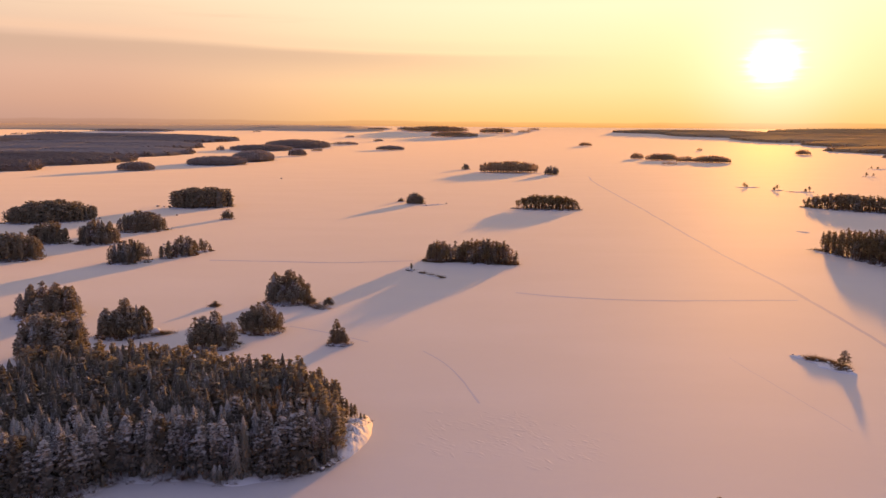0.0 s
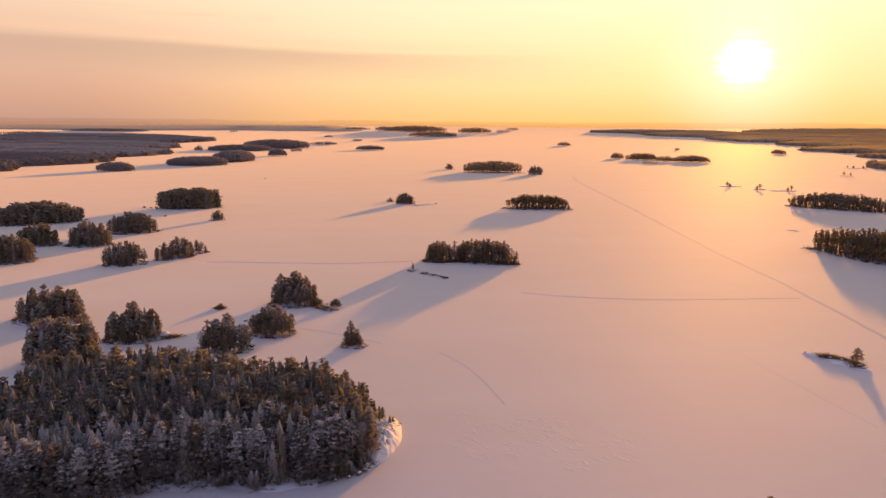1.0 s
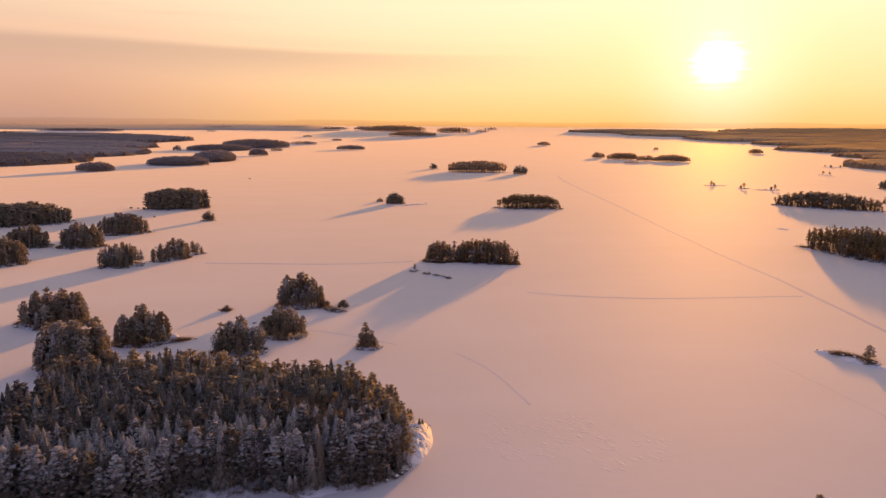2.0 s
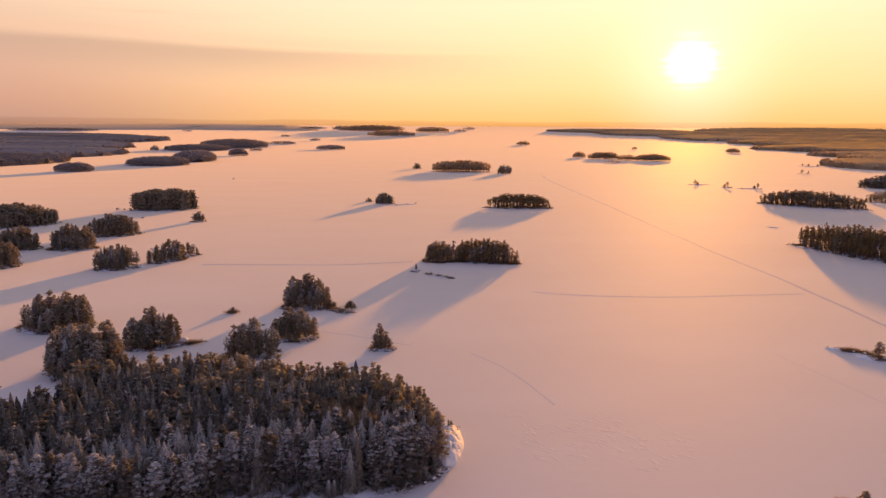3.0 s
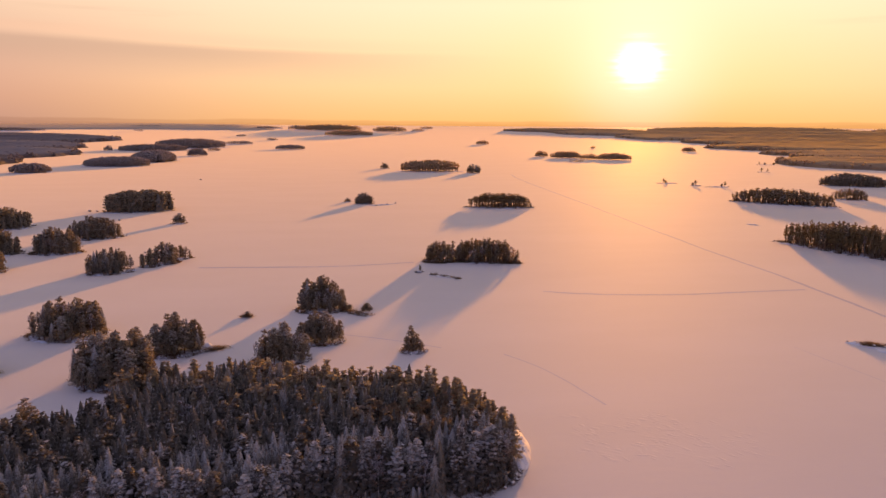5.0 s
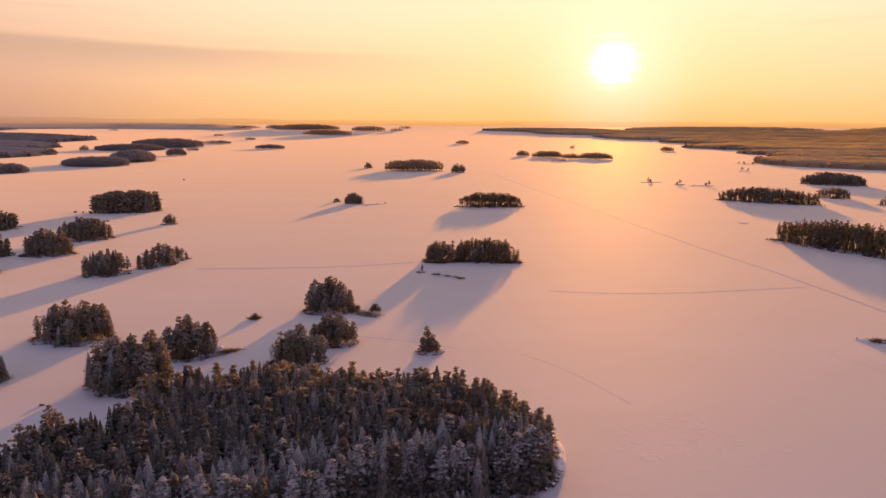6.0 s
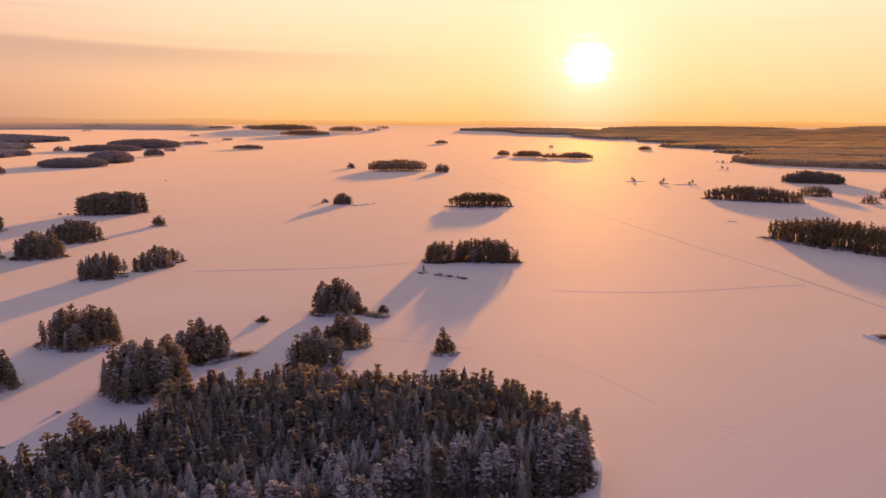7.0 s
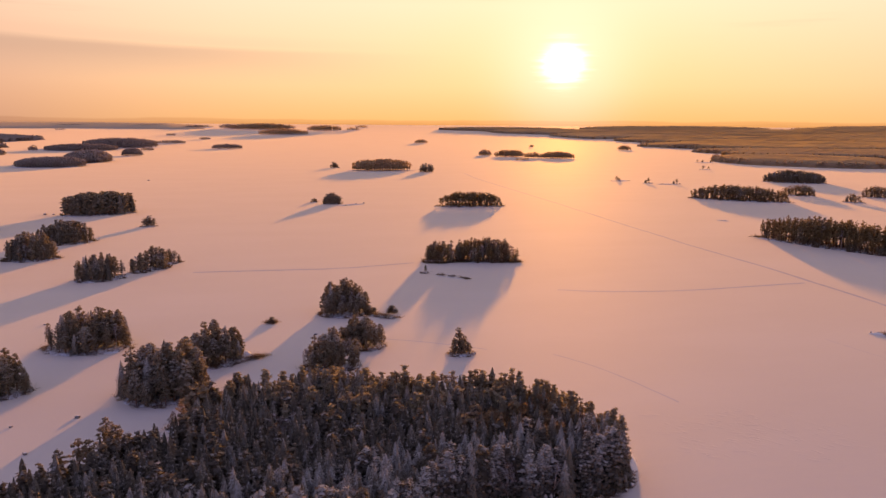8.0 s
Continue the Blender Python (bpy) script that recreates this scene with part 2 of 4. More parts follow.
def build_ground():
    radii = np.concatenate([[0.5], np.geomspace(20, 2400, 60), np.linspace(2480, 4845, 50)])
    turn = np.linspace(0, 2 * math.pi, 241)[:-1]
    r, a = np.meshgrid(radii, turn, indexing="ij")
    x, y = MIDDLE[0] + r * np.cos(a), MIDDLE[1] + r * np.sin(a)
    v = np.stack([x, y, ground_z(x, y)], -1).reshape(-1, 3)
    ob = new("ground", mesh("ground", v, grid_faces(len(radii), 240, True), [SNOW], smooth=True))
    return tagged(ob, "frozen lake under wind-packed snow, rosy in low sunlight", "frozen lake", kind="structure")


build_ground()

# ---- trees: templates of several builds, at three grades of detail ----
rng = np.random.default_rng(7)


def rot_z(v, a):
    c, s = math.cos(a), math.sin(a)
    return np.stack([v[:, 0] * c - v[:, 1] * s, v[:, 0] * s + v[:, 1] * c, v[:, 2]], -1)


def gather(pieces):
    vs, fs, k = [], [], 0
    for v, f in pieces:
        vs.append(v), fs.append(np.asarray(f) + k)
        k += len(v)
    return np.concatenate(vs), np.concatenate(fs)


def tube(points, radii, sides=6):
    rows = []
    for p, r in zip(points, radii):
        a = np.linspace(0, 2 * math.pi, sides + 1)[:-1]
        rows.append(np.stack([p[0] + r * np.cos(a), p[1] + r * np.sin(a), np.full(sides, p[2])], -1))
    q = grid_faces(len(points), sides, True)
    return np.concatenate(rows), np.concatenate([q[:, [0, 1, 2]], q[:, [0, 2, 3]]])


def spray(r, length, width, droop, twigs):
    """One spruce branch: a thin arched ridge with hanging side twigs, root at the origin, out along x."""
    def spine(u):
        return np.array([length * u, 0, 0.08 * length * math.sin(2.2 * u) - droop * u ** 1.6])
    v, f = [], []
    for k in range(twigs):
        u = (k + 0.6) / twigs
        for side in (-1, 1):
            a, b = spine(max(0.0, u - 0.75 / twigs)), spine(min(1.0, u + 0.45 / twigs))
            w = width * (1 - 0.65 * u) * r.uniform(0.7, 1.2)
            tip = spine(u) + [w * 0.55, side * w, -0.28 * w - 0.12 * length * r.uniform(0.4, 1.2)]
            f.append([len(v), len(v) + 1, len(v) + 2]), v.extend((a, b, tip))
    f.append([len(v), len(v) + 1, len(v) + 2]), v.extend((spine(0.7) + [0, 0.1 * width, 0], spine(0.7) - [0, 0.1 * width, 0], spine(1.08)))
    return np.array(v), np.array(f)


def core(r, centre, size):
    """The dense dark inside of a crown: a rough lump of twigs."""
    g = (1 + 5 ** 0.5) / 2
    v = np.array([(-1, g, 0), (1, g, 0), (-1, -g, 0), (1, -g, 0), (0, -1, g), (0, 1, g), (0, -1, -g), (0, 1, -g), (g, 0, -1), (g, 0, 1), (-g, 0, -1), (-g, 0, 1)], float) / math.hypot(1, g)
    f = [(0, 11, 5), (0, 5, 1), (0, 1, 7), (0, 7, 10), (0, 10, 11), (1, 5, 9), (5, 11, 4), (11, 10, 2), (10, 7, 6), (7, 1, 8), (3, 9, 4), (3, 4, 2), (3, 2, 6), (3, 6, 8), (3, 8, 9), (4, 9, 5), (2, 4, 11), (6, 2, 10), (8, 6, 7), (9, 8, 1)]
    return rot_z(v * r.uniform(0.75, 1.15, (12, 1)), r.uniform(0, 6.28)) * size + centre, np.array(f)


def spruce(r, h, girth, grade, taper=0.64, foot=0.08):
    levels, arms, twigs = ((18, 9, 4), (12, 7, 3), (6, 5, 2))[grade]
    pieces = []
    for i in range(levels):
        u = (i + 0.5) / levels
        z = h * (foot + (0.94 - foot) * u ** 0.92)
        reach = girth * (1 - u) ** taper * r.uniform(0.85, 1.1) + 0.42
        for j in range(arms if u < 0.85 else max(4, arms - 2)):
            length = reach * r.uniform(0.72, 1.18)
            v, f = spray(r, length, length * r.uniform(0.34, 0.5) * (1.0, 1.3, 1.6)[grade], (0.44 - 0.26 * u) * length + 0.2, twigs)
            v = rot_z(v, 2 * math.pi * (j + 0.5 * (i % 2)) / arms + r.normal(0, 0.2))
            pieces.append((v + [0, 0, z + r.normal(0, 0.12)], f))
    ring, turns = 7, 8
    v = []
    for i in range(ring):
        u = i / (ring - 1)
        for j in range(turns):
            reach = (girth * (1 - u) ** taper * 0.74 + 0.12) * r.uniform(0.8, 1.15) * (0.82 + 0.3 * ((i + j) % 2))
            a = 2 * math.pi * (j + 0.5 * (i % 2)) / turns
            v.append((reach * math.cos(a), reach * math.sin(a), h * (foot + (0.95 - foot) * u) - 0.25 * reach + r.normal(0, 0.1)))
    pieces.append((np.array(v), np.array([(a, b, c) for q in grid_faces(ring, turns, True) for a, b, c in ((q[0], q[1], q[2]), (q[0], q[2], q[3]))])))
    top = np.array([[0.14, 0, h * 0.90], [-0.07, 0.12, h * 0.90], [-0.07, -0.12, h * 0.90], [0, 0, h * 0.94]])
    pieces.append((top, np.array([[0, 1, 3], [1, 2, 3], [2, 0, 3]])))
    return gather(pieces), tube([(0, 0, -0.6), (0, 0, h * 0.5), (0, 0, h * 0.95)], (0.19, 0.12, 0.03), (6, 5, 3)[grade])


def tuft(r, centre, size, count, leaf):
    """Needle sprays lying like shingles over a rounded clump, most of them on its upper side."""
    d = r.normal(size=(count, 3)) + [0, 0, 0.35]
    d /= np.linalg.norm(d, axis=1)[:, None]
    at = centre + d * size * r.uniform(0.78, 1.12, (count, 1))
    out = d + r.normal(0, 0.55, (count, 3))
    out /= np.linalg.norm(out, axis=1)[:, None]
    a = np.cross(out, r.normal(size=(count, 3)))
    a /= np.linalg.norm(a, axis=1)[:, None]
    b = np.cross(out, a)
    s = leaf * r.uniform(0.6, 1.3, (count, 1))
    v = np.stack([at - a * s, at + b * s * 0.6, at + a * s + out * s * 0.25, at - b * s * 0.6], 1).reshape(-1, 3)
    k = np.arange(count)[:, None] * 4
    return v, np.concatenate([k + [0, 1, 2], k + [0, 2, 3]])


def heart(r, centre, size):
    """The dense inside of a small bough: a rough eight-sided lump."""
    v = np.array([(1, 0, 0), (-1, 0, 0), (0, 1, 0), (0, -1, 0), (0, 0, 1), (0, 0, -1)], float)
    f = np.array([(0, 2, 4), (2, 1, 4), (1, 3, 4), (3, 0, 4), (2, 0, 5), (1, 2, 5), (3, 1, 5), (0, 3, 5)])
    return rot_z(v * r.uniform(0.75, 1.2, (6, 1)), r.uniform(0, 1.57)) * size + centre, f


def clump(r, centre, size, leaves, leaf):
    """One bough end: a rough dense heart under a coat of sprays."""
    centre, size = np.asarray(centre, float), np.asarray(size, float)
    v, f = tuft(r, np.zeros(3), 1.0, leaves, leaf)
    return [(v * size + centre, f), heart(r, centre, size * 0.9)]


def pine(r, h, girth, grade, bare=0.42, solid=True):
    """A pine: boughs at whorls up a bare stem, each ending in flattened clumps, the crown rounded off above."""
    clumps, leaves = ((66, 8), (34, 5), (14, 3))[grade]
    leaf = (0.62, 0.68, 0.85)[grade]
    pieces, limbs = [], []
    lean = r.normal(0, 0.02, 2) * h
    for i in range(clumps):
        u = (i + r.uniform(0, 1)) / clumps
        z = h * (bare + (0.92 - bare) * u)
        wide = girth * (1 - 0.8 * u ** 2.4) ** 0.8 * min(1.0, 0.62 + 1.5 * u)
        a = i * 2.4 + r.normal(0, 0.4)
        q = r.uniform(0.4, 1.05) * wide if u < 0.93 else r.uniform(0.0, 0.8) * wide
        c = np.array([lean[0] * z / h + q * math.cos(a), lean[1] * z / h + q * math.sin(a), z + r.normal(0, 0.3) - 0.12 * q])
        k = (0.15 * girth + 0.11 * wide) * r.uniform(0.65, 1.25) * ((1.0, 1.2, 1.6)[grade] if solid else (0.92, 1.1, 1.5)[grade])
        pieces += clump(r, c, (k, k, k * 0.72), leaves, leaf)
        if grade == 0 and i % 5 == 0:
            base = np.array([lean[0] * z / h, lean[1] * z / h, z - 0.7])
            limbs.append(tube([base, (base + c) / 2, c], (0.07, 0.05, 0.02), 4))
    for u in (0.3, 0.62):
        z = h * (bare + (0.95 - bare) * u)
        pieces.append(core(r, np.array([lean[0] * z / h, lean[1] * z / h, z]), np.array([0.4 * girth, 0.4 * girth, 0.2 * h * (1 - bare)]) * (1 - 0.4 * u)))
    stem = tube([(0, 0, -0.6), (lean[0] * 0.5, lean[1] * 0.5, h * 0.5), (lean[0], lean[1], h * 0.94)], (0.23, 0.17, 0.05), (7, 5, 4)[grade])
    return gather(pieces), gather([stem] + limbs)


def dome(r, h, girth, grade, power=3.2, round_off=0.6, size=0.26):
    """A bushy pine with a broad rounded crown down to the ground."""
    clumps, leaves = ((74, 8), (38, 5), (15, 3))[grade]
    leaf = (0.62, 0.68, 0.85)[grade]
    pieces = []
    for i in range(clumps):
        u = ((i + r.uniform(0, 1)) / clumps) ** 0.9
        wide = girth * (1 - u ** power) ** round_off * min(1.0, 0.72 + 1.2 * u)
        a, q = i * 2.4 + r.normal(0, 0.4), r.uniform(0.5, 1.05) * wide
        c = np.array([q * math.cos(a), q * math.sin(a), h * (0.05 + 0.9 * u) + r.normal(0, 0.25)])
        k = girth * size * r.uniform(0.65, 1.2) * (0.95, 1.2, 1.6)[grade]
        pieces += clump(r, c, (k, k, k * 0.75), leaves, leaf)
    for u, w in ((0.22, 0.55), (0.48, 0.52), (0.70, 0.34)):
        pieces.append(core(r, np.array([0, 0, h * u]), np.array([girth * w, girth * w, h * 0.18])))
    return gather(pieces), tube([(0, 0, -0.6), (0, 0, h * 0.5), (0, 0, h * 0.85)], (0.2, 0.14, 0.04), (7, 5, 4)[grade])


def birch(r, h, girth, grade):
    """A leafless birch: rising limbs and a haze of rimed twigs."""
    pieces, limbs = [], [tube([(0, 0, -0.6), (0.1, 0, h * 0.5), (0, 0.1, h * 0.9)], (0.14, 0.09, 0.02), (6, 5, 3)[grade])]
    for i in range((34, 20, 9)[grade]):
        u = r.uniform(0.12, 1.0)
        a, z = r.uniform(0, 2 * math.pi), h * (0.22 + 0.7 * u)
        q = girth * math.sin(math.pi * (0.12 + 0.80 * u)) * r.uniform(0.4, 1.0)
        c = np.array([q * math.cos(a), q * math.sin(a), z])
        k = (26, 14, 9)[grade]
        d = r.normal(size=(k, 3)) + [0, 0, 0.5]
        d /= np.linalg.norm(d, axis=1)[:, None]
        s = r.uniform(0.6, 1.3, (k, 1)) * girth * 0.5
        w = np.cross(d, r.normal(size=(k, 3)))
        w /= np.linalg.norm(w, axis=1)[:, None]
        w *= (0.05, 0.09, 0.2)[grade]
        v = np.stack([c - w, c + w, c + d * s], 1).reshape(-1, 3)
        pieces.append((v, np.arange(3 * k).reshape(-1, 3)))
        if grade == 0 and i % 3 == 0:
            limbs.append(tube([(0, 0, z * 0.6), c * [0.5, 0.5, 0.9], c], (0.05, 0.035, 0.01), 4))
    return gather(pieces), gather(limbs)


def shrub(r, size, k=40):
    """Bare willow, heather or reed: a low fan of thin twigs."""
    d = r.normal(size=(k, 3)) * [1, 1, 0.5] + [0, 0, 0.6]
    d[:, 2] = np.abs(d[:, 2])
    d /= np.linalg.norm(d, axis=1)[:, None]
    root = r.normal(size=(k, 3)) * [0.4, 0.4, 0] * size
    w = np.cross(d, r.normal(size=(k, 3)))
    w *= (0.35 if k < 30 else 0.16) / k ** 0.5 * size / np.linalg.norm(w, axis=1)[:, None]
    tip = root + d * r.uniform(0.5, 1.1, (k, 1)) * size
    return np.stack([root - w, root + w, tip], 1).reshape(-1, 3), np.arange(3 * k).reshape(-1, 3)


def scrub(label, spots, r, k=40):
    """Low growth along a shore as one mesh. spots: x, y, z, size."""
    v, f = gather([(lambda s: (s[0] + [x, y, z], s[1]))(shrub(r, size, k)) for x, y, z, size in spots])
    return tagged(new("shore_scrub", mesh("shore_scrub", v, f, [SHRUB])), label, "shrubs", kind="stuff")


KINDS = {"spruce": (SPRUCE, GREYBARK), "pine": (PINE, BARK), "birch": (TWIG, WHITEBARK)}
LABEL = {"spruce": "tall narrow spruce dusted with rime and snow", "pine": "dark pine with rimed needle tufts and bare stem", "birch": "leafless birch with frosted grey twigs"}
SHAPES = {}


def lump(r, h, girth):
    """A tree far off: a few rough boughs heaped into one crown."""
    pieces = [core(r, np.array([0, 0, h * 0.36]), np.array([girth * 0.32, girth * 0.32, h * 0.25]))]
    for u, w, k in ((0.30, 0.55, 0.66), (0.50, 0.5, 0.62), (0.68, 0.3, 0.52), (0.84, 0.0, 0.42)):
        t = r.uniform(0, 6.28)
        pieces += clump(r, (girth * w * math.cos(t), girth * w * math.sin(t), h * u), (girth * k, girth * k, h * 0.12), 3, 0.7)
    return gather(pieces), tube([(0, 0, -0.6), (0, 0, h * 0.5)], (0.2, 0.1), 3)


for i in range(5):
    for kind in ("spruce", "slim", "dome", "pine", "birch", "tallpine", "alder"):
        SHAPES[kind, 3, i] = lump(rng, 14.0, rng.uniform(2.2, 2.9))
for grade in range(3):
    for i in range(7 if grade == 0 else 5):
        SHAPES["spruce", grade, i] = spruce(rng, 14.0, rng.uniform(2.4, 3.0), grade, 0.72)
        SHAPES["pine", grade, i] = pine(rng, 14.0, rng.uniform(2.5, 3.3), grade, rng.uniform(0.06, 0.22))
        SHAPES["dome", grade, i] = dome(rng, 14.0, rng.uniform(2.6, 3.4), grade)
        SHAPES["slim", grade, i] = spruce(rng, 14.0, rng.uniform(2.0, 2.5), grade, 0.62, 0.14)
        SHAPES["litspruce", grade, i] = SHAPES["slim", grade, i]
        SHAPES["birch", grade, i] = birch(rng, 12.0, rng.uniform(1.9, 2.6), grade)
        SHAPES["tallpine", grade, i] = pine(rng, 14.0, rng.uniform(2.1, 2.7), grade, rng.uniform(0.24, 0.42), False)
for grade in range(3):
    for i in range(7 if grade == 0 else 5):
        SHAPES["bronze", grade, i] = dome(rng, 14.0, rng.uniform(2.0, 2.6), grade, rng.uniform(1.0, 1.5), 0.85, 0.24)
        SHAPES["rimed", grade, i] = dome(rng, 14.0, rng.uniform(2.4, 3.1), grade, rng.uniform(1.2, 2.0), 0.75, 0.24)
        SHAPES["alder", grade, i] = birch(rng, 12.0, rng.uniform(2.2, 2.8), grade)
KINDS["bronze"], LABEL["bronze"] = (LITPINE, BARK), "conical pine tinted brown-gold to look sunlit, with little rime"
KINDS["rimed"], LABEL["rimed"] = (RIMED, BARK), "rounded pine white with rime above a dark stem"
KINDS["alder"], LABEL["alder"] = (ALDER, GREYBARK), "leafless alder with reddish brown twigs"
KINDS["litspruce"], LABEL["litspruce"] = (LITSPRUCE, GREYBARK), "slim spruce tinted warm brown to look sunlit"
KINDS["tallpine"], KINDS["dome"], KINDS["slim"] = (THIN, BARK), KINDS["pine"], KINDS["spruce"]
LABEL["dome"] = "bushy rimed pine with a broad rounded crown"
LABEL["slim"] = "slim young spruce with rime on its upper branches"
LABEL["tallpine"] = "tall slender pine with high crown and bare trunk"
TREES = {}


def tree_thing(kind, grade, i, m, group):
    """One tree of its own: trunk and crown under an empty at its foot."""
    key = (kind, grade, i)
    if key not in TREES:
        root = new("birch_tree" if kind == "birch" else "alder_tree" if kind == "alder" else "spruce_tree" if kind in ("spruce", "slim", "litspruce") else "bushy_pine" if kind == "dome" else "rimed_pine" if kind == "rimed" else "pine_tree")
        (cv, cf), (tv, tf) = SHAPES[key]
        for name, v, f, mat in (("crown", cv, cf, KINDS[kind][0]), ("trunk", tv, tf, KINDS[kind][1])):
            ob = new(name, mesh(kind + "_" + name, v, f, [mat]))
            ob.parent = root
        tagged(root, LABEL[kind], "tree")
        root.matrix_basis = m
        TREES[key] = root
        return tagged(root, group=group)
    old = TREES[key]
    made = copy_thing(old, m)
    made.matrix_basis = m
    return tagged(made, group=group)


def stand(name, label, spots, far=None):
    """Many trees as one mesh. spots: kind, grade, variant, x, y, z, scale, width, turn."""
    vs, fs, ss, mats, k = [], [], [], [], 0
    for kind, grade, i, x, y, z, s, w, turn in spots:
        crown, trunk = SHAPES[kind, grade, i]
        for (v, f), mat in ((crown, far if far else KINDS[kind][0]), (trunk, KINDS[kind][1])):
            if mat not in mats:
                mats.append(mat)
            vs.append(rot_z(v, turn) * [s * w, s * w, s] + [x, y, z])
            fs.append(f + k), ss.append(np.full(len(f), mats.index(mat)))
            k += len(v)
    ob = new(name, mesh(name, np.concatenate(vs), np.concatenate(fs), mats, np.concatenate(ss)))
    return tagged(ob, label, "trees", kind="stuff")


# ---- islets ----
def mound(name, label, cx, cy, a, b, rot, high, mat, rough=0.16, rise=0.55, bumpy=0.0, rows=10, cols=72):
    """A low islet: a disc with an uneven outline, domed, its edge under the snow of the lake."""
    turn = np.linspace(0, 2 * math.pi, cols + 1)[:-1]
    v = []
    for i in range(rows):
        u = i / (rows - 1)
        for t in turn:
            wob = 1 + rough * noise.noise(Vector((cx * 0.31 + 1.6 * math.cos(t), cy * 0.17 + 1.6 * math.sin(t), 3.1))) * 1.6 + 0.5 * rough * noise.noise(Vector((cx + 5 * math.cos(t), cy + 5 * math.sin(t), 7.0)))
            r = max(u, 0.01) * wob
            x, y = a * r * math.cos(t), b * r * math.sin(t)
            c, s = math.cos(radians(rot)), math.sin(radians(rot))
            px, py = cx + x * c - y * s, cy + x * s + y * c
            z = high * (1 - u ** 2.2) ** rise + 0.25 * high * noise.noise(Vector((px * 0.21, py * 0.21, 0))) * (1 - u) + bumpy * (1 - u ** 4) * (noise.noise(Vector((px * 0.45, py * 0.45, 2.0))) + 0.6 * noise.noise(Vector((px * 1.3, py * 1.3, 5.0))) + 0.35 * noise.noise(Vector((px * 3.1, py * 3.1, 8.0))))
            v.append((px, py, float(ground_z(px, py)) + z - (0.35 if i == rows - 1 else 0.0)))
    ob = new(name, mesh(name, v, grid_faces(rows, cols, True), [mat], smooth=True))
    return tagged(ob, label, "island", kind="structure")


def inside(cx, cy, a, b, rot, spacing, r):
    """Loose, even scatter in an ellipse: places with their nearness to the rim (0 middle, 1 rim)."""
    out, cell = [], {}
    for _ in range(int(14 * math.pi * a * b / spacing ** 2) + 20):
        q, t = math.sqrt(r.uniform(0, 1)) * 0.97, r.uniform(0, 2 * math.pi)
        x, y = a * q * math.cos(t), b * q * math.sin(t)
        key = (int(x // spacing), int(y // spacing))
        if any((x - p) ** 2 + (y - w) ** 2 < spacing ** 2 for i in (-1, 0, 1) for j in (-1, 0, 1) for p, w in cell.get((key[0] + i, key[1] + j), ())):
            continue
        cell.setdefault(key, []).append((x, y))
        c, s = math.cos(radians(rot)), math.sin(radians(rot))
        out.append((cx + x * c - y * s, cy + x * s + y * c, q))
    return out


def pick(r, mixture):
    u, total = r.uniform(0, sum(mixture.values())), 0
    for kind, share in mixture.items():
        total += share
        if u <= total:
            return kind
    return kind


def matrix(x, y, z, s, w, turn):
    return Matrix.Translation((x, y, z)) @ Matrix.Rotation(turn, 4, "Z") @ Matrix.Diagonal((s * w, s * w, s, 1))


def islet(cx, cy, a, b, rot, h, mixture, label, grade=1, things=False, spacing=3.0, high=0.7, low=0.55, width=1.0, growth=1.0):
    """An islet with its trees: h is the height of the tallest, smaller ones towards the rim."""
    r = np.random.default_rng(int(abs(cx) * 13 + abs(cy) * 7))
    grade = 2 if grade == 1 and cy > 600 else grade
    width = max(width, 1.9) if grade == 3 else width * 1.45 if grade == 2 else width
    mound("islet", label, cx, cy, a * 1.08, b * 1.08, rot, high, SHORE)
    spots = []
    for x, y, q in inside(cx, cy, a, b, rot, spacing * (0.84 if grade < 3 else 0.7), r):
        kind = pick(r, mixture)
        tall = (h - high * 0.6) * (1.13 if grade == 0 else 1.07 if grade < 3 else 1.0)
        s = tall / 14.0 * (1 - (1 - low) * q ** 3) * (r.uniform(0.86, 1.02) if grade else r.uniform(0.66, 1.04))
        z = float(ground_z(x, y)) + high * max(0.0, 1 - (q / 1.08) ** 2.2) ** 0.55 * 0.9
        i, w, turn = int(r.integers(5)), r.uniform(0.85, 1.2) * (14.0 / max(tall, 9)) ** 0.35 * width, r.uniform(0, 6.28)
        if things:
            tree_thing(kind, grade, i, matrix(x, y, z, s, w, turn), "trees on the islets")
        else:
            spots.append((kind, grade, i, x, y, z, s, w, turn))
    if "tallpine" in mixture and grade < 3 and a > 6:
        for x, y, q in inside(cx, cy, a, b, rot, spacing * 0.9, r):
            under = r.uniform(0.16, 0.34)
            spots.append(("alder" if r.uniform(0, 1) < 0.4 else "dome", 2, int(r.integers(5)), x, y, float(ground_z(x, y)) + 0.2, under * h / 14.0, 1.9, r.uniform(0, 6.28)))
    if growth and grade < 3:
        edge = []
        for k in range(int(growth * math.pi * (a + b) / (0.9, 1.6, 2.2)[grade])):
            t, q = r.uniform(0, 2 * math.pi), r.uniform(0.86, 1.08)
            x, y = a * q * math.cos(t), b * q * math.sin(t)
            c, s = math.cos(radians(rot)), math.sin(radians(rot))
            x, y = cx + x * c - y * s, cy + x * s + y * c
            edge.append((x, y, float(ground_z(x, y)) + 0.1, r.uniform(0.7, 2.0) * (1.0 if grade == 0 else 1.3)))
        scrub("brown leafless scrub and reeds along an islet shore", edge, r, (40, 20, 12)[grade])
    if spots:
        # far groves take the golden or the greyer copy with haze in its colour
        stand("grove", "grove of dark rimed pines on a snowy islet", spots, far=None if grade < 3 else FARHAZE if cx < -150 else FARWOOD)


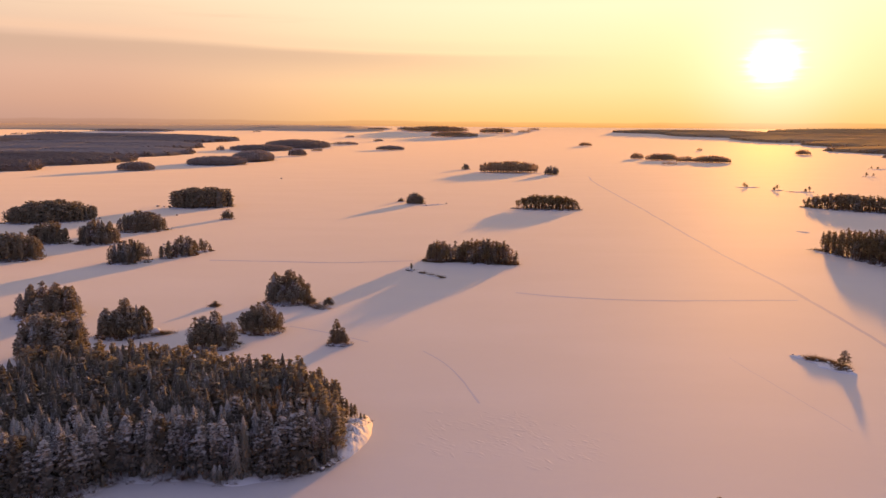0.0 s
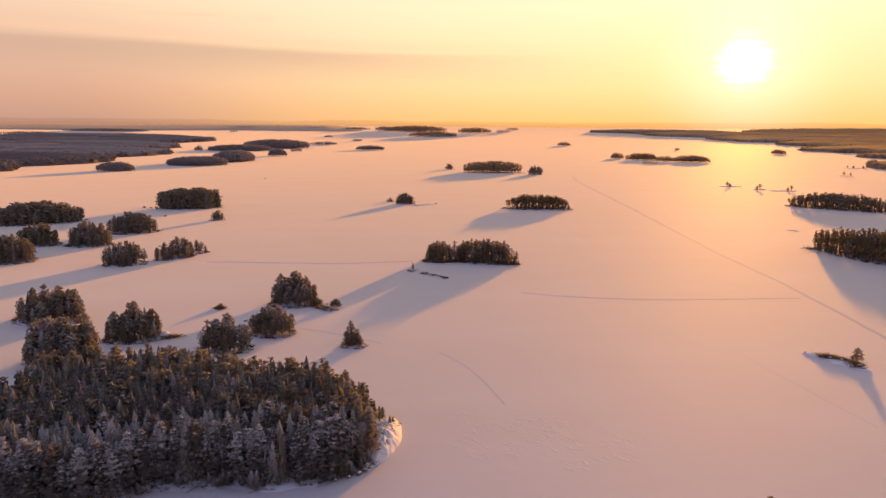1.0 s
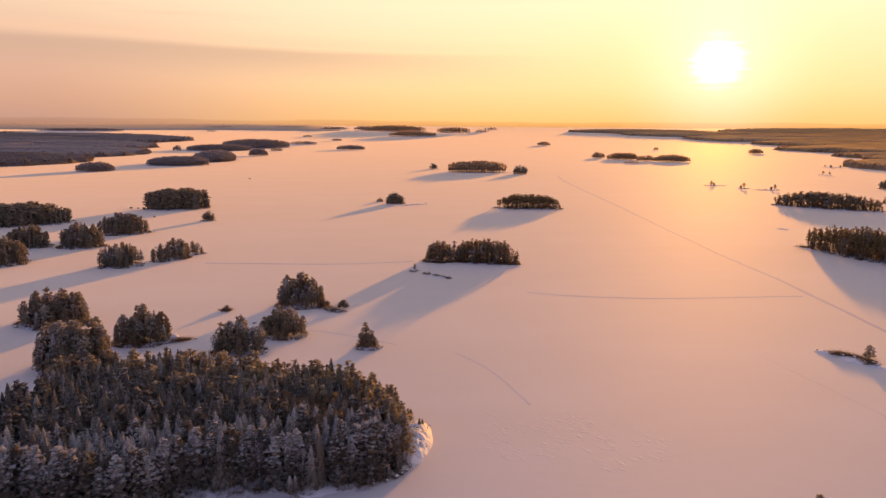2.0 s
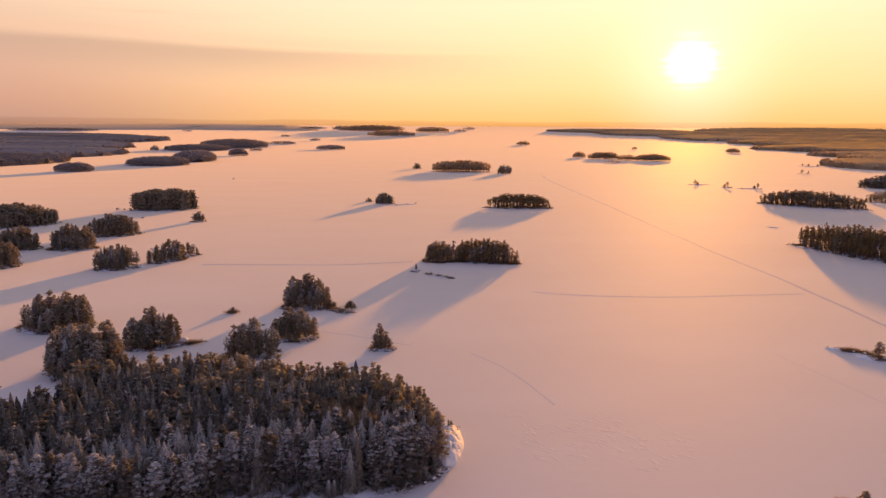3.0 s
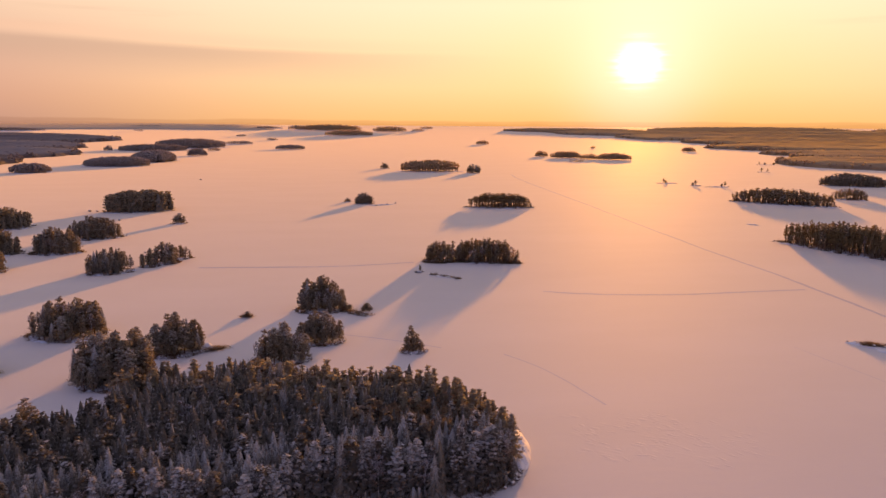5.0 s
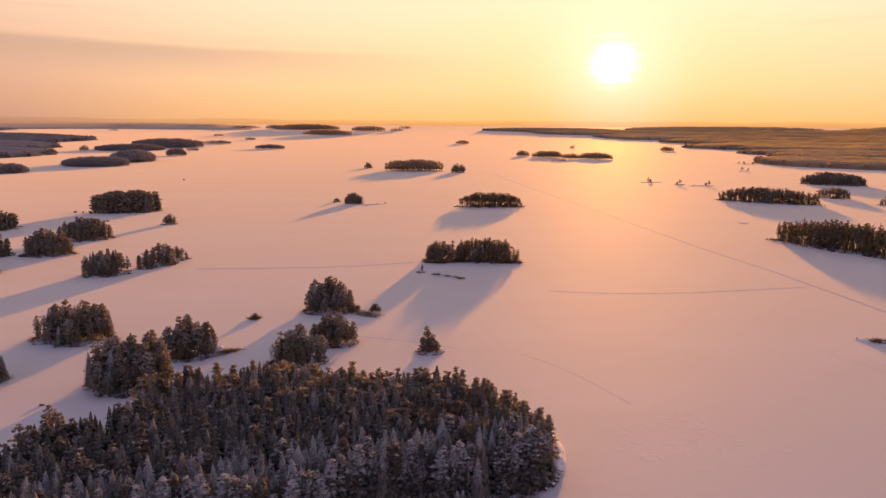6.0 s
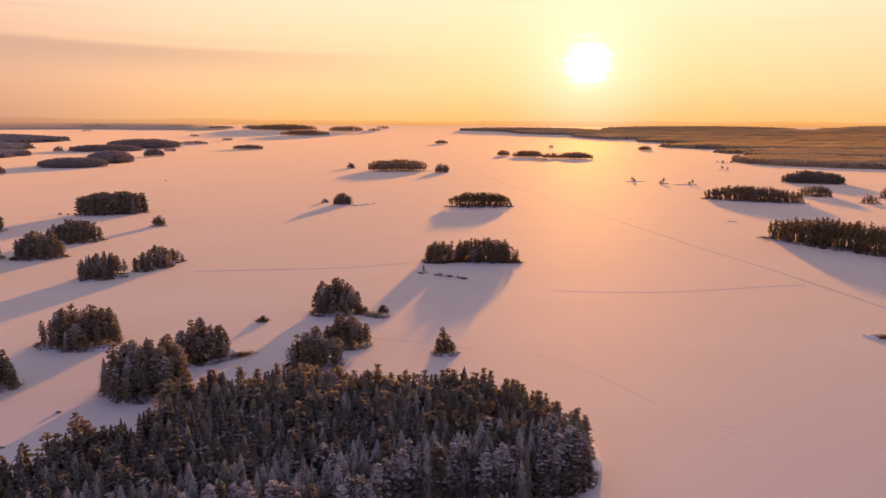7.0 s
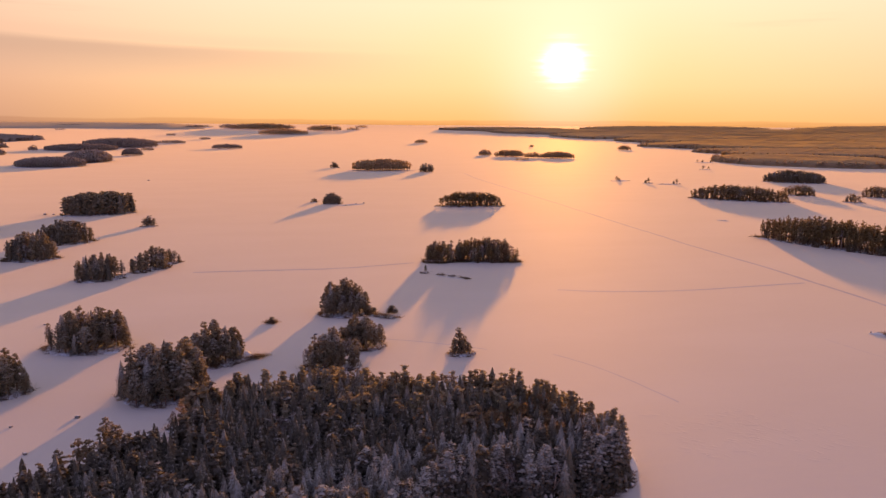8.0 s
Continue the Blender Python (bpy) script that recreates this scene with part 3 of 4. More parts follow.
MIXED = {"dome": 0.55, "pine": 0.25, "birch": 0.20}
PINES = {"pine": 0.34, "tallpine": 0.36, "birch": 0.08, "alder": 0.22}
DENSE = {"dome": 0.72, "pine": 0.14, "spruce": 0.06, "birch": 0.08}
LOOSE = {"pine": 0.62, "dome": 0.16, "birch": 0.10, "spruce": 0.12}
TALL = {"tallpine": 0.88, "pine": 0.06, "birch": 0.06}
TEXT = "low snow-covered islet with dark wooded crown"

# centre group and open lake
islet(-12, 445, 9, 7.2, -16, 12.4, PINES, "small islet with pines and pale snowy shore", things=True, spacing=2.5)
islet(15, 441, 19.5, 8.2, -17, 14.4, PINES, "long islet with slender pines and birches", things=True, spacing=2.5)
for x, y, tall in ((0.5, 449.5, 9.5), (-2.6, 452.5, 11.5), (2.8, 453.0, 12.0), (-4.5, 449.0, 8.0), (4.6, 448.0, 11.0)):
    tree_thing("pine", 1, int(tall) % 5, matrix(x, y, 0.4, tall / 14, 1.0, tall), "trees on the islets")
islet(92, 736, 32, 10.5, -8, 15, TALL, TEXT, spacing=3.6)
islet(-40, 781, 8.5, 5.2, 2, 11, {"dome": 1}, "small islet with one rounded clump of pines", spacing=2.6, low=0.5)
islet(-56, 803, 3.2, 2.2, 2, 4.5, {"dome": 0.6, "alder": 0.4}, "low islet tip with a single bush", spacing=2.2)
mound("spit", "low brown spit trailing off an islet", -25, 768, 13, 2.2, 18, 0.5, SHORE, rough=0.3)
islet(104, 1334, 54, 24.5, -5, 22, DENSE, TEXT, spacing=6.5, grade=3, low=0.7, width=1.5)
islet(31, 1424, 7.5, 6, -2, 11, MIXED, TEXT, spacing=4)
islet(173, 1281, 11.4, 8, -8, 16, DENSE, TEXT, spacing=4.5)
islet(491, 1960, 16.4, 9.8, -14, 18, DENSE, TEXT, spacing=5, grade=3)
islet(530, 1872, 40, 14, -16, 20, DENSE, TEXT, spacing=5.5, grade=3, low=0.6)
islet(562, 1790, 24, 8.4, -18, 17, PINES, TEXT, spacing=6, grade=3)
islet(619, 1768, 42.4, 14.8, -20, 19, DENSE, TEXT, spacing=5.5, grade=3, low=0.6)
islet(489, 1667, 19, 6, -17, 8, MIXED, TEXT, spacing=6, grade=3)
islet(558, 3051, 27, 16, -11, 18, DENSE, TEXT, spacing=7, grade=3, width=1.4)
islet(-194, 2545, 50, 20, 4, 18, DENSE, TEXT, spacing=7, grade=3, width=1.4, low=0.6)
islet(-310, 3400, 25, 12.6, 5, 12, DENSE, TEXT, spacing=7, grade=3, width=1.4)
islet(-480, 3753, 25, 12.5, 7, 11, DENSE, TEXT, spacing=7, grade=3, width=1.4)

rs = np.random.default_rng(77)
scrub("tall brown bushes under the pines of an islet", [(15 + u * 19 + rs.normal(0, 0.6), 436.5 - u * 5.6 + rs.normal(0, 1.6), 0.3, rs.uniform(1.6, 3.6)) for u in rs.uniform(-1, 1.02, 80)] + [(-12 + rs.normal(0, 4.5), 440 + rs.normal(0, 2.2), 0.3, rs.uniform(1.4, 3.0)) for _ in range(34)], rs)

# cluster of islets to the west
islet(-249, 735, 28.5, 15.5, 18, 19, DENSE, TEXT, spacing=3.9, low=0.82)
islet(-337, 617, 35, 17.6, 28, 17, DENSE, TEXT, spacing=3.9)
islet(-240, 563, 17.7, 9.7, 22, 15.2, DENSE, TEXT, spacing=3.5, things=True)
islet(-245, 502, 14, 10.6, -2, 15.5, DENSE, TEXT, spacing=3.6, things=True)
islet(-279, 502, 13, 9.8, 8, 14.2, DENSE, TEXT, spacing=3.6)
islet(-268, 438, 17.5, 10.5, 21, 16, DENSE, TEXT, spacing=3.6)
islet(-195, 432, 11.8, 8.3, 20, 14.3, LOOSE, TEXT, spacing=3.3, things=True)
islet(-178, 447, 4.5, 3.6, 15, 10, MIXED, TEXT, spacing=2.8, things=True)
islet(-171, 457, 7.5, 6, 45, 12.2, MIXED, TEXT, spacing=3, things=True)
islet(-164, 471, 4.6, 2.7, 31, 8, MIXED, TEXT, spacing=2.8, things=True)
islet(-197, 639, 5.3, 3.7, 16, 8.2, MIXED, TEXT, spacing=2.8, things=True)

# islets beyond the wooded point
islet(-81, 334, 10.3, 8.2, 2, 13.5, LOOSE, "rounded islet with dense pines", grade=0, growth=2.0, things=True, spacing=2.9)
islet(-81, 284, 8.1, 6.1, -1, 11.3, {"pine": 0.6, "dome": 0.4}, "rounded islet with rimed pines", grade=0, growth=2.0, things=True, spacing=2.8)
islet(-94, 263, 9.1, 6.4, 4, 12, {"dome": 0.2, "pine": 0.5, "birch": 0.3}, "rocky islet with rimed pines and birches", grade=0, growth=2.0, things=True, spacing=2.8)
islet(-132, 277, 9.7, 6.8, 11, 14.4, {"dome": 0.2, "pine": 0.45, "slim": 0.35}, "islet with pines and pointed spruces", grade=0, growth=2.0, things=True, spacing=2.9)
islet(-48, 267, 4.2, 3.2, -17, 3.2, {"dome": 0.5, "alder": 0.5}, "tiny rocky islet with a broad pine and bushes", grade=0, things=True, spacing=1.8, low=0.5, width=1.3)
for x, y, size, wide in ((-49.0, 267.2, 0.70, 1.05), (-47.2, 267.6, 0.46, 1.3), (-50.6, 267.0, 0.40, 1.4), (-46.0, 266.6, 0.30, 1.5), (-48.4, 265.6, 0.36, 1.4)):
    tree_thing("pine" if size > 0.45 else "dome", 0, int(size * 40) % 5, matrix(x, y, 0.3, size, wide, size * 9), "trees on the islets")
islet(-176, 305, 14.5, 10.1, -8, 14.3, LOOSE, "islet with a dense stand of pines", grade=0, things=True, spacing=3.2)
islet(-144.5, 248, 12.2, 10.2, -6, 16.8, LOOSE, "wooded islet joined to the point by reeds", grade=0, things=True, spacing=3.0)
islet(-192, 260, 8.1, 6.5, -2, 13.9, LOOSE, "islet with frosted pines", grade=0, things=True, spacing=3.0)

# islets to the east
islet(401, 741, 52, 12, -43, 17, TALL, TEXT, spacing=3.8)
islet(260.5, 440, 56, 10.5, -70, 19.6, TALL, "long islet with a line of tall pines", spacing=3.4, low=0.65)
islet(653, 962, 41.8, 16.7, -39, 17.5, DENSE, TEXT, spacing=4.5)
islet(510, 780, 18.7, 9.4, -40, 14, PINES, TEXT, spacing=3.8)
islet(511, 694, 9.6, 4.8, -43, 10.3, PINES, TEXT, spacing=3.8)
islet(583, 737, 15.8, 7.9, -44, 14.5, PINES, TEXT, spacing=3.8)


def low_skerry(label, x, y, a, rot, trees):
    """A low brown strip of rock with one or two round trees. trees: along the strip (-1 to 1), height, width."""
    mound("skerry", label, x, y, a, max(1.6, a * 0.16), rot, 0.7, SHORE, rough=0.3)
    rr = np.random.default_rng(int(x))
    c, s = math.cos(radians(rot)), math.sin(radians(rot))
    scrub("low brown scrub on a rock skerry", [(x + u * a * c, y + u * a * s, 0.3, rr.uniform(0.8, 1.8)) for u in rr.uniform(-0.95, 0.95, 14)], rr, 12)
    for u, tall, wide in trees:
        tree_thing("tallpine" if tall > 6 else "dome", 1, int(tall * 3) % 5, matrix(x + u * a * c, y + u * a * s, 0.3, tall / 14, wide, tall), "trees on the eastern skerries")


low_skerry("thin rock skerry with one round tree", 409, 1032, 16, -2, [(-0.3, 7.5, 2.3), (-0.1, 4, 2.4)])
low_skerry("small skerry with a round bushy tree", 428, 984, 8, -12, [(0.0, 8.5, 2.0), (-0.45, 4.5, 2.2)])
low_skerry("flat skerry with a tree at its end", 449, 962, 17, -4, [(0.62, 8.0, 2.0), (0.35, 4.5, 2.2)])
low_skerry("low skerry with two round trees", 715, 1280, 12, -10, [(-0.4, 8.5, 2.2), (0.5, 6.5, 2.2)])
low_skerry("long flat skerry with scattered trees", 880, 1535, 24, -10, [(-0.7, 6.5, 2.4), (-0.2, 5.5, 2.4), (0.6, 5, 2.6)])
islet(1111, 2357, 23, 11.7, -28, 18, DENSE, TEXT, spacing=6, grade=3)
islet(882, 2639, 11, 5.7, -21, 12, DENSE, TEXT, spacing=6, grade=3)
mound("islet", "small snowy islet with two brown trees", 41, 130.5, 6, 4, 0, 0.7, SHORE)
tree_thing("alder", 0, 1, matrix(38.2, 131, 0.4, 0.93, 1.0, 0.4), "trees on the islets")
tree_thing("dome", 0, 2, matrix(43.0, 131, 0.4, 0.77, 0.95, 2.4), "trees on the islets")

# far islands to the north-west
islet(-555, 1324, 31, 23, 22, 17, DENSE, TEXT, spacing=5.0, grade=3)
islet(-474, 1535, 60, 48, 18, 19, DENSE, TEXT, spacing=6.0, grade=3, low=0.6)
islet(-446, 1716, 44, 78, 0, 26, DENSE, TEXT, spacing=6.0, grade=3)
islet(-403, 2003, 24, 17, 11, 22, DENSE, TEXT, spacing=6.0, grade=3)
islet(-412, 2370, 18, 10, 10, 13, DENSE, TEXT, spacing=6.5, grade=3)
islet(-600, 2425, 100, 82, 8, 21, DENSE, TEXT, spacing=8, grade=3, low=0.6, width=1.3)
islet(-540, 2722, 118, 130, 0, 32, DENSE, TEXT, spacing=12, grade=3, low=0.6, width=1.8)
islet(-412, 3031, 56, 40, 6, 15, DENSE, TEXT, spacing=12, grade=3, low=0.6, width=1.8)
islet(-719, 2383, 13, 11, 17, 18, DENSE, TEXT, spacing=6.5, grade=3)
for x, y, a, b, rot, h in ((39, 3896, 125, 42, -1, 31), (278, 4264, 96, 30, -4, 34), (442, 4291, 36, 15, -6, 20), (526, 4535, 40, 18, -7, 18), (-233, 4456, 60, 19, 2, 27), (-60, 4384, 190, 45, 0, 36)):
    islet(x, y, a, b, rot, h, DENSE, TEXT, spacing=12, grade=3, low=0.6, width=2.0)
for x, y, a, b, rot, h in ((-1029, 4104, 25, 12, 14, 12), (-665, 4539, 117, 35, 8, 13), (-1054, 4462, 97, 29, 13, 13), (-408, 4513, 84, 25, 5, 15), (-1949, 3421, 26, 10, 29, 15), (-1829, 3551, 133, 40, 27, 15), (-1639, 3946, 210, 52, 22, 16), (1853, 3483, 151, 45, -29, 16)):
    islet(x, y, a, b, rot, h, DENSE, TEXT, spacing=12, grade=3, low=0.6, width=2.0)


# ---- wooded mainland on both far sides ----
def mainland(label, lobes, h, seed):
    """A wooded shore seen from afar: an uneven canopy over each lobe of land, with single trees along its rim."""
    r = np.random.default_rng(seed)
    spots = []
    west = lobes[0][0] < 0
    # western woods browner; the eastern copy carries golden haze in its colour
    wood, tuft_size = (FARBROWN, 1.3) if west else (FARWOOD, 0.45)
    for cx, cy, a, b, rot in lobes:
        far_off = math.hypot(cx, cy) > 2300
        rows, cols = (34, 220) if far_off else (74, 320)
        c, s = math.cos(radians(rot)), math.sin(radians(rot))
        wobs = [1 + 0.07 * noise.noise(Vector((cx * 0.3 + 2.2 * math.cos(t), cy * 0.2 + 2.2 * math.sin(t), 1.0))) + 0.05 * noise.noise(Vector((cx + 7 * math.cos(t), cy + 7 * math.sin(t), 4.0))) for t in np.linspace(0, 2 * math.pi, cols + 1)[:-1]]
        v = []
        for i in range(rows):
            u = (i / (rows - 1)) ** 0.8
            for k, wob in enumerate(wobs):
                t = 2 * math.pi * (k + r.uniform(-0.4, 0.4)) / cols
                q = min(1.0, max(0.004, u + r.uniform(-0.35, 0.35) / rows)) * wob if i < rows - 1 else wob
                x, y = a * q * math.cos(t), b * q * math.sin(t)
                x, y = cx + x * c - y * s, cy + x * s + y * c
                swell = noise.noise(Vector((x * 0.011, y * 0.011, seed))) + 0.5 * noise.noise(Vector((x * 0.035, y * 0.035, seed)))
                z = h * (0.90 + 0.13 * swell) * (1 - u ** 5) ** 0.3 + r.uniform(-tuft_size, tuft_size) if i < rows - 1 else -0.4
                v.append((x, y, float(ground_z(x, y)) + z))
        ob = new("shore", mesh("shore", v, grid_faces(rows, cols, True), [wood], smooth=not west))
        tagged(ob, "dense wooded shore of the far mainland", "forest", kind="structure")
        for k in range(int(math.pi * (a + b) / (20 if far_off else 6.5))):
            t = r.uniform(0, 2 * math.pi)
            q = wobs[int(t / (2 * math.pi) * cols) % cols] * r.uniform(0.955, 1.0)
            x, y = a * q * math.cos(t), b * q * math.sin(t)
            x, y = cx + x * c - y * s, cy + x * s + y * c
            if (x - cx) * (cx - MIDDLE[0]) + (y - cy) * (cy - MIDDLE[1]) > 0.3 * max(a, b) * math.hypot(cx, cy):
                continue  # the far side of a lobe, out of sight behind its canopy
            if any(((x - ox) * math.cos(radians(w)) + (y - oy) * math.sin(radians(w))) ** 2 / oa ** 2 + ((y - oy) * math.cos(radians(w)) - (x - ox) * math.sin(radians(w))) ** 2 / ob ** 2 < 0.8 for ox, oy, oa, ob, w in lobes):
                continue
            spots.append((pick(r, DENSE), 3, int(r.integers(5)), x, y, float(ground_z(x, y)), h * r.uniform(0.6, 0.92) / 13.2, r.uniform(1.5, 2.1) * (1.9 if far_off else 1.2), r.uniform(0, 6.28)))
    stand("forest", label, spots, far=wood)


mainland("dark wooded mainland beyond the ice", [(-960, 1330, 230, 140, 0), (-1020, 1620, 320, 280, 0), (-1110, 2060, 398, 380, 0), (-1260, 2620, 390, 400, 10)], 16, 3)
mainland("distant dark woods under haze", [(-1400, 3250, 480, 380, 10), (-1900, 2500, 500, 600, 0)], 16, 8)
mainland("golden hazy woods on a far peninsula", [(1110, 1490, 190, 235, 0), (1420, 1800, 260, 170, -25)], 16, 4)
mainland("hazy golden woods along the far shore", [(1560, 2010, 340, 150, -25), (1900, 2450, 600, 330, -25), (1440, 2500, 60, 40, 0), (1950, 2950, 500, 330, -30)], 16, 5)
mainland("golden haze-veiled woods far off", [(1830, 3450, 500, 330, -30), (1620, 3880, 500, 210, -25), (1330, 4210, 390, 120, -20), (2350, 3450, 560, 360, -30), (2650, 2800, 620, 480, -45), (2250, 3950, 520, 230, -28), (3100, 3250, 480, 420, -45)], 15, 6)


def far_shore(label, start, end, radius, rise, wood, seed):
    """A belt of low wooded hills along the horizon: canopy sloping up from the ice to an uneven crest. start, end: degrees east of north."""
    turns = np.radians(np.linspace(start, end, 240))
    rows = []
    for back, up in ((0, -0.3), (30, 0.15), (110, 0.45), (210, 0.8), (330, 1.0), (400, 1.0)):
        row = []
        for k, t in enumerate(turns):
            taper = min(1.0, k / 14, (239 - k) / 14)
            shift = 60 * noise.noise(Vector((math.degrees(t) * 0.12, seed, 0)))
            swell = 0.8 + 0.35 * noise.noise(Vector((math.degrees(t) * 0.16, seed, 4)))
            d = radius + shift + back
            x, y = MIDDLE[0] + d * math.sin(t), MIDDLE[1] + d * math.cos(t)
            row.append((x, y, float(ground_z(x, y)) + rise * up * max(0.05, taper * swell)))
        rows += row
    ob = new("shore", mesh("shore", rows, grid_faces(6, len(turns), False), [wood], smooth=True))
    return tagged(ob, label, "far shore", kind="structure")


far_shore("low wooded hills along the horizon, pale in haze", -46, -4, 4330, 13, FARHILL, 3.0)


# ---- the wooded headland in the foreground ----
LOBES = [(-79, 185, 44, 27, 3), (-59, 177.5, 24.5, 20, 0), (-50.5, 172.5, 16, 12.2, 0), (-101, 167, 20, 20.5, 0), (-128, 172, 46, 24, 15), (-105, 205, 34, 19, 0)]


def headland():
    r = np.random.default_rng(21)
    for k, (cx, cy, a, b, rot) in enumerate(LOBES):
        mound("headland", "snowy wooded headland with stony shore", cx, cy, a * 1.04, b * 1.045, rot, 1.6 + 0.05 * k, BANK, rough=0.10)
    mound("snow_bank", "bare sunlit snow slope at the headland tip", -33.4, 183.5, 4.6, 14.0, -7, 2.8, BANK, rough=0.10, rise=0.85, bumpy=0.6, rows=30, cols=150)
    spots, taken = [], {}
    for cx, cy, a, b, rot in LOBES:
        for x, y, q in inside(cx, cy, a, b, rot, 1.9, r):
            key = (int(x // 3), int(y // 3))
            if any((x - p) ** 2 + (y - w) ** 2 < 3.5 for i in (-1, 0, 1) for j in (-1, 0, 1) for p, w in taken.get((key[0] + i, key[1] + j), ())):
                continue
            if x > -34.8 - 0.03 * abs(y - 170) + 0.9 * noise.noise(Vector((0, y * 0.2, 0))):
                continue
            if x < -134 and y > 193 + 0.55 * (x + 135) + 2.5 * noise.noise(Vector((x * 0.2, 3, 0))):
                continue
            taken.setdefault(key, []).append((x, y))
            spots.append((x, y, q))
    def rim(x, y):
        out = []
        for cx, cy, a, b, rot in LOBES:
            c, s = math.cos(radians(rot)), math.sin(radians(rot))
            out.append(math.hypot(((x - cx) * c + (y - cy) * s) / a, ((y - cy) * c - (x - cx) * s) / b))
        return min(out)

    rest = []
    spots.sort(key=lambda p: p[1] - 0.15 * p[0])
    for k, (x, y, q) in enumerate(spots):
        patch = noise.noise(Vector((x * 0.06, y * 0.06, 4.0)))
        edge = rim(x, y)
        if edge > 0.80 and y < 172:
            mixed = {"rimed": 0.74, "birch": 0.10, "spruce": 0.16}
        elif patch < -0.3 or edge > 0.93:
            mixed = {"slim": 0.35, "spruce": 0.25, "rimed": 0.3, "birch": 0.1}
        else:
            mixed = {"slim": 0.26, "spruce": 0.55, "rimed": 0.18, "birch": 0.01}
        kind = pick(r, mixed)
        # rows at the back get the lit copies, sunlight put into their needle colour
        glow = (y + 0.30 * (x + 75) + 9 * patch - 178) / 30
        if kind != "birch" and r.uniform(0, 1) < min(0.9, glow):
            kind = pick(r, {"bronze": 0.74, "pine": 0.16, "litspruce": 0.1}) if edge > 0.78 or x > -52 else pick(r, {"bronze": 0.30, "pine": 0.14, "litspruce": 0.56})
        if (math.hypot((x + 64) / 5, (y - 187) / 6) < 1 or math.hypot((x + 51) / 9, (y - 182) / 11) < 1) and r.uniform(0, 1) < 0.6:
            kind = "alder"
        grown = min(1.0, max(0.46, 0.63 + 0.047 * (-34.5 - x) + 0.012 * (185 - y)))
        s = 13.6 / 14.0 * r.uniform(0.74, 1.08) * grown
        i, w, turn = int(r.integers(7)), r.uniform(0.9, 1.15) * (0.84 if kind in ("slim", "spruce", "litspruce") else 1.2), r.uniform(0, 6.28)
        if k < 330:
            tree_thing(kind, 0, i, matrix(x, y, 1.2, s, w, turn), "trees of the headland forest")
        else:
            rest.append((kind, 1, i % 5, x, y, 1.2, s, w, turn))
    for k in range(150):
        cx, cy, a, b, rot = LOBES[(0, 1, 2, 2, 3, 4)[k % 6]]
        t, q = radians(r.uniform(-155, -8)), r.uniform(0.92, 1.03)
        x, y = cx + a * q * math.cos(t), cy + b * q * math.sin(t)
        if rim(x, y) > 0.9 and x < -36:
            tree_thing(pick(r, {"slim": 0.4, "rimed": 0.4, "birch": 0.2}), 0, int(r.integers(7)), matrix(x, y, 0.5, r.uniform(0.15, 0.42), r.uniform(1.1, 1.6), r.uniform(0, 6)), "young trees on the headland shore")
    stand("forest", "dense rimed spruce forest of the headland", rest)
    for x, y, s in ((-151.0, 196, 1.02), (-149.0, 194, 0.95), (-155.5, 190, 0.88), (-153.4, 192.0, 0.8)):
        tree_thing("pine", 0, int(r.integers(7)), matrix(x, y, 0.6, s, 1.1, r.uniform(0, 6)), "trees of the headland forest")
    edge = []
    for cx, cy, a, b, rot in LOBES:
        for _ in range(190):
            t, q = r.uniform(0, 2 * math.pi), r.uniform(0.93, 1.07)
            x, y = a * q * math.cos(t), b * q * math.sin(t)
            c, s = math.cos(radians(rot)), math.sin(radians(rot))
            edge.append((cx + x * c - y * s, cy + x * s + y * c, 0.3, r.uniform(0.7, 1.9)))
    scrub("brown and frosted scrub along the headland shore", edge, r)


headland()
islet(-131, 224, 11, 6.5, 30, 9, {"birch": 0.45, "alder": 0.55}, "reedy neck of land with bare birches", grade=0, things=True, spacing=2.6, high=0.4)


# ---- small things on the ice ----
def boulder(x, y, size, group="shore boulders", z=0.0):
    """A shore boulder with a cap of snow."""
    r = np.random.default_rng(int(abs(x) * 31 + abs(y) * 17))
    root = new("boulder")
    v, f = core(r, np.array([0, 0, size * 0.25]), np.array([1.0, 0.75, 0.55]) * size)
    stone = new("stone", mesh("stone", v, f, [ROCK]))
    v2, f2 = core(r, np.array([0, 0, size * 0.55]), np.array([0.8, 0.6, 0.32]) * size)
    cap = new("snow_cap", mesh("snow_cap", v2, f2, [BANK], smooth=True))
    stone.parent = cap.parent = root
    root.matrix_basis = pose(x, y, z, 0, 0, r.uniform(0, 360))
    return tagged(root, "dark shore boulder capped with snow", "boulder", group)


r = np.random.default_rng(5)
for k in range(20):
    t = radians(-150 + 6.0 * k)
    boulder(-80 + 51.5 * math.cos(t) + r.normal(0, 0.6), 185 + 28.5 * math.sin(t) + r.normal(0, 0.6), r.uniform(0.2, 0.6), "boulders on the headland shore")
for cx, cy, a, b in ((-48, 267, 4.4, 3.6), (-94, 263, 9.8, 7.2), (-81, 284, 8.8, 6.8), (-81, 334, 11.2, 9)):
    for k in range(9):
        t = r.uniform(0, 6.28)
        boulder(cx + a * math.cos(t), cy + b * math.sin(t), r.uniform(0.3, 0.8), "boulders round the islets")
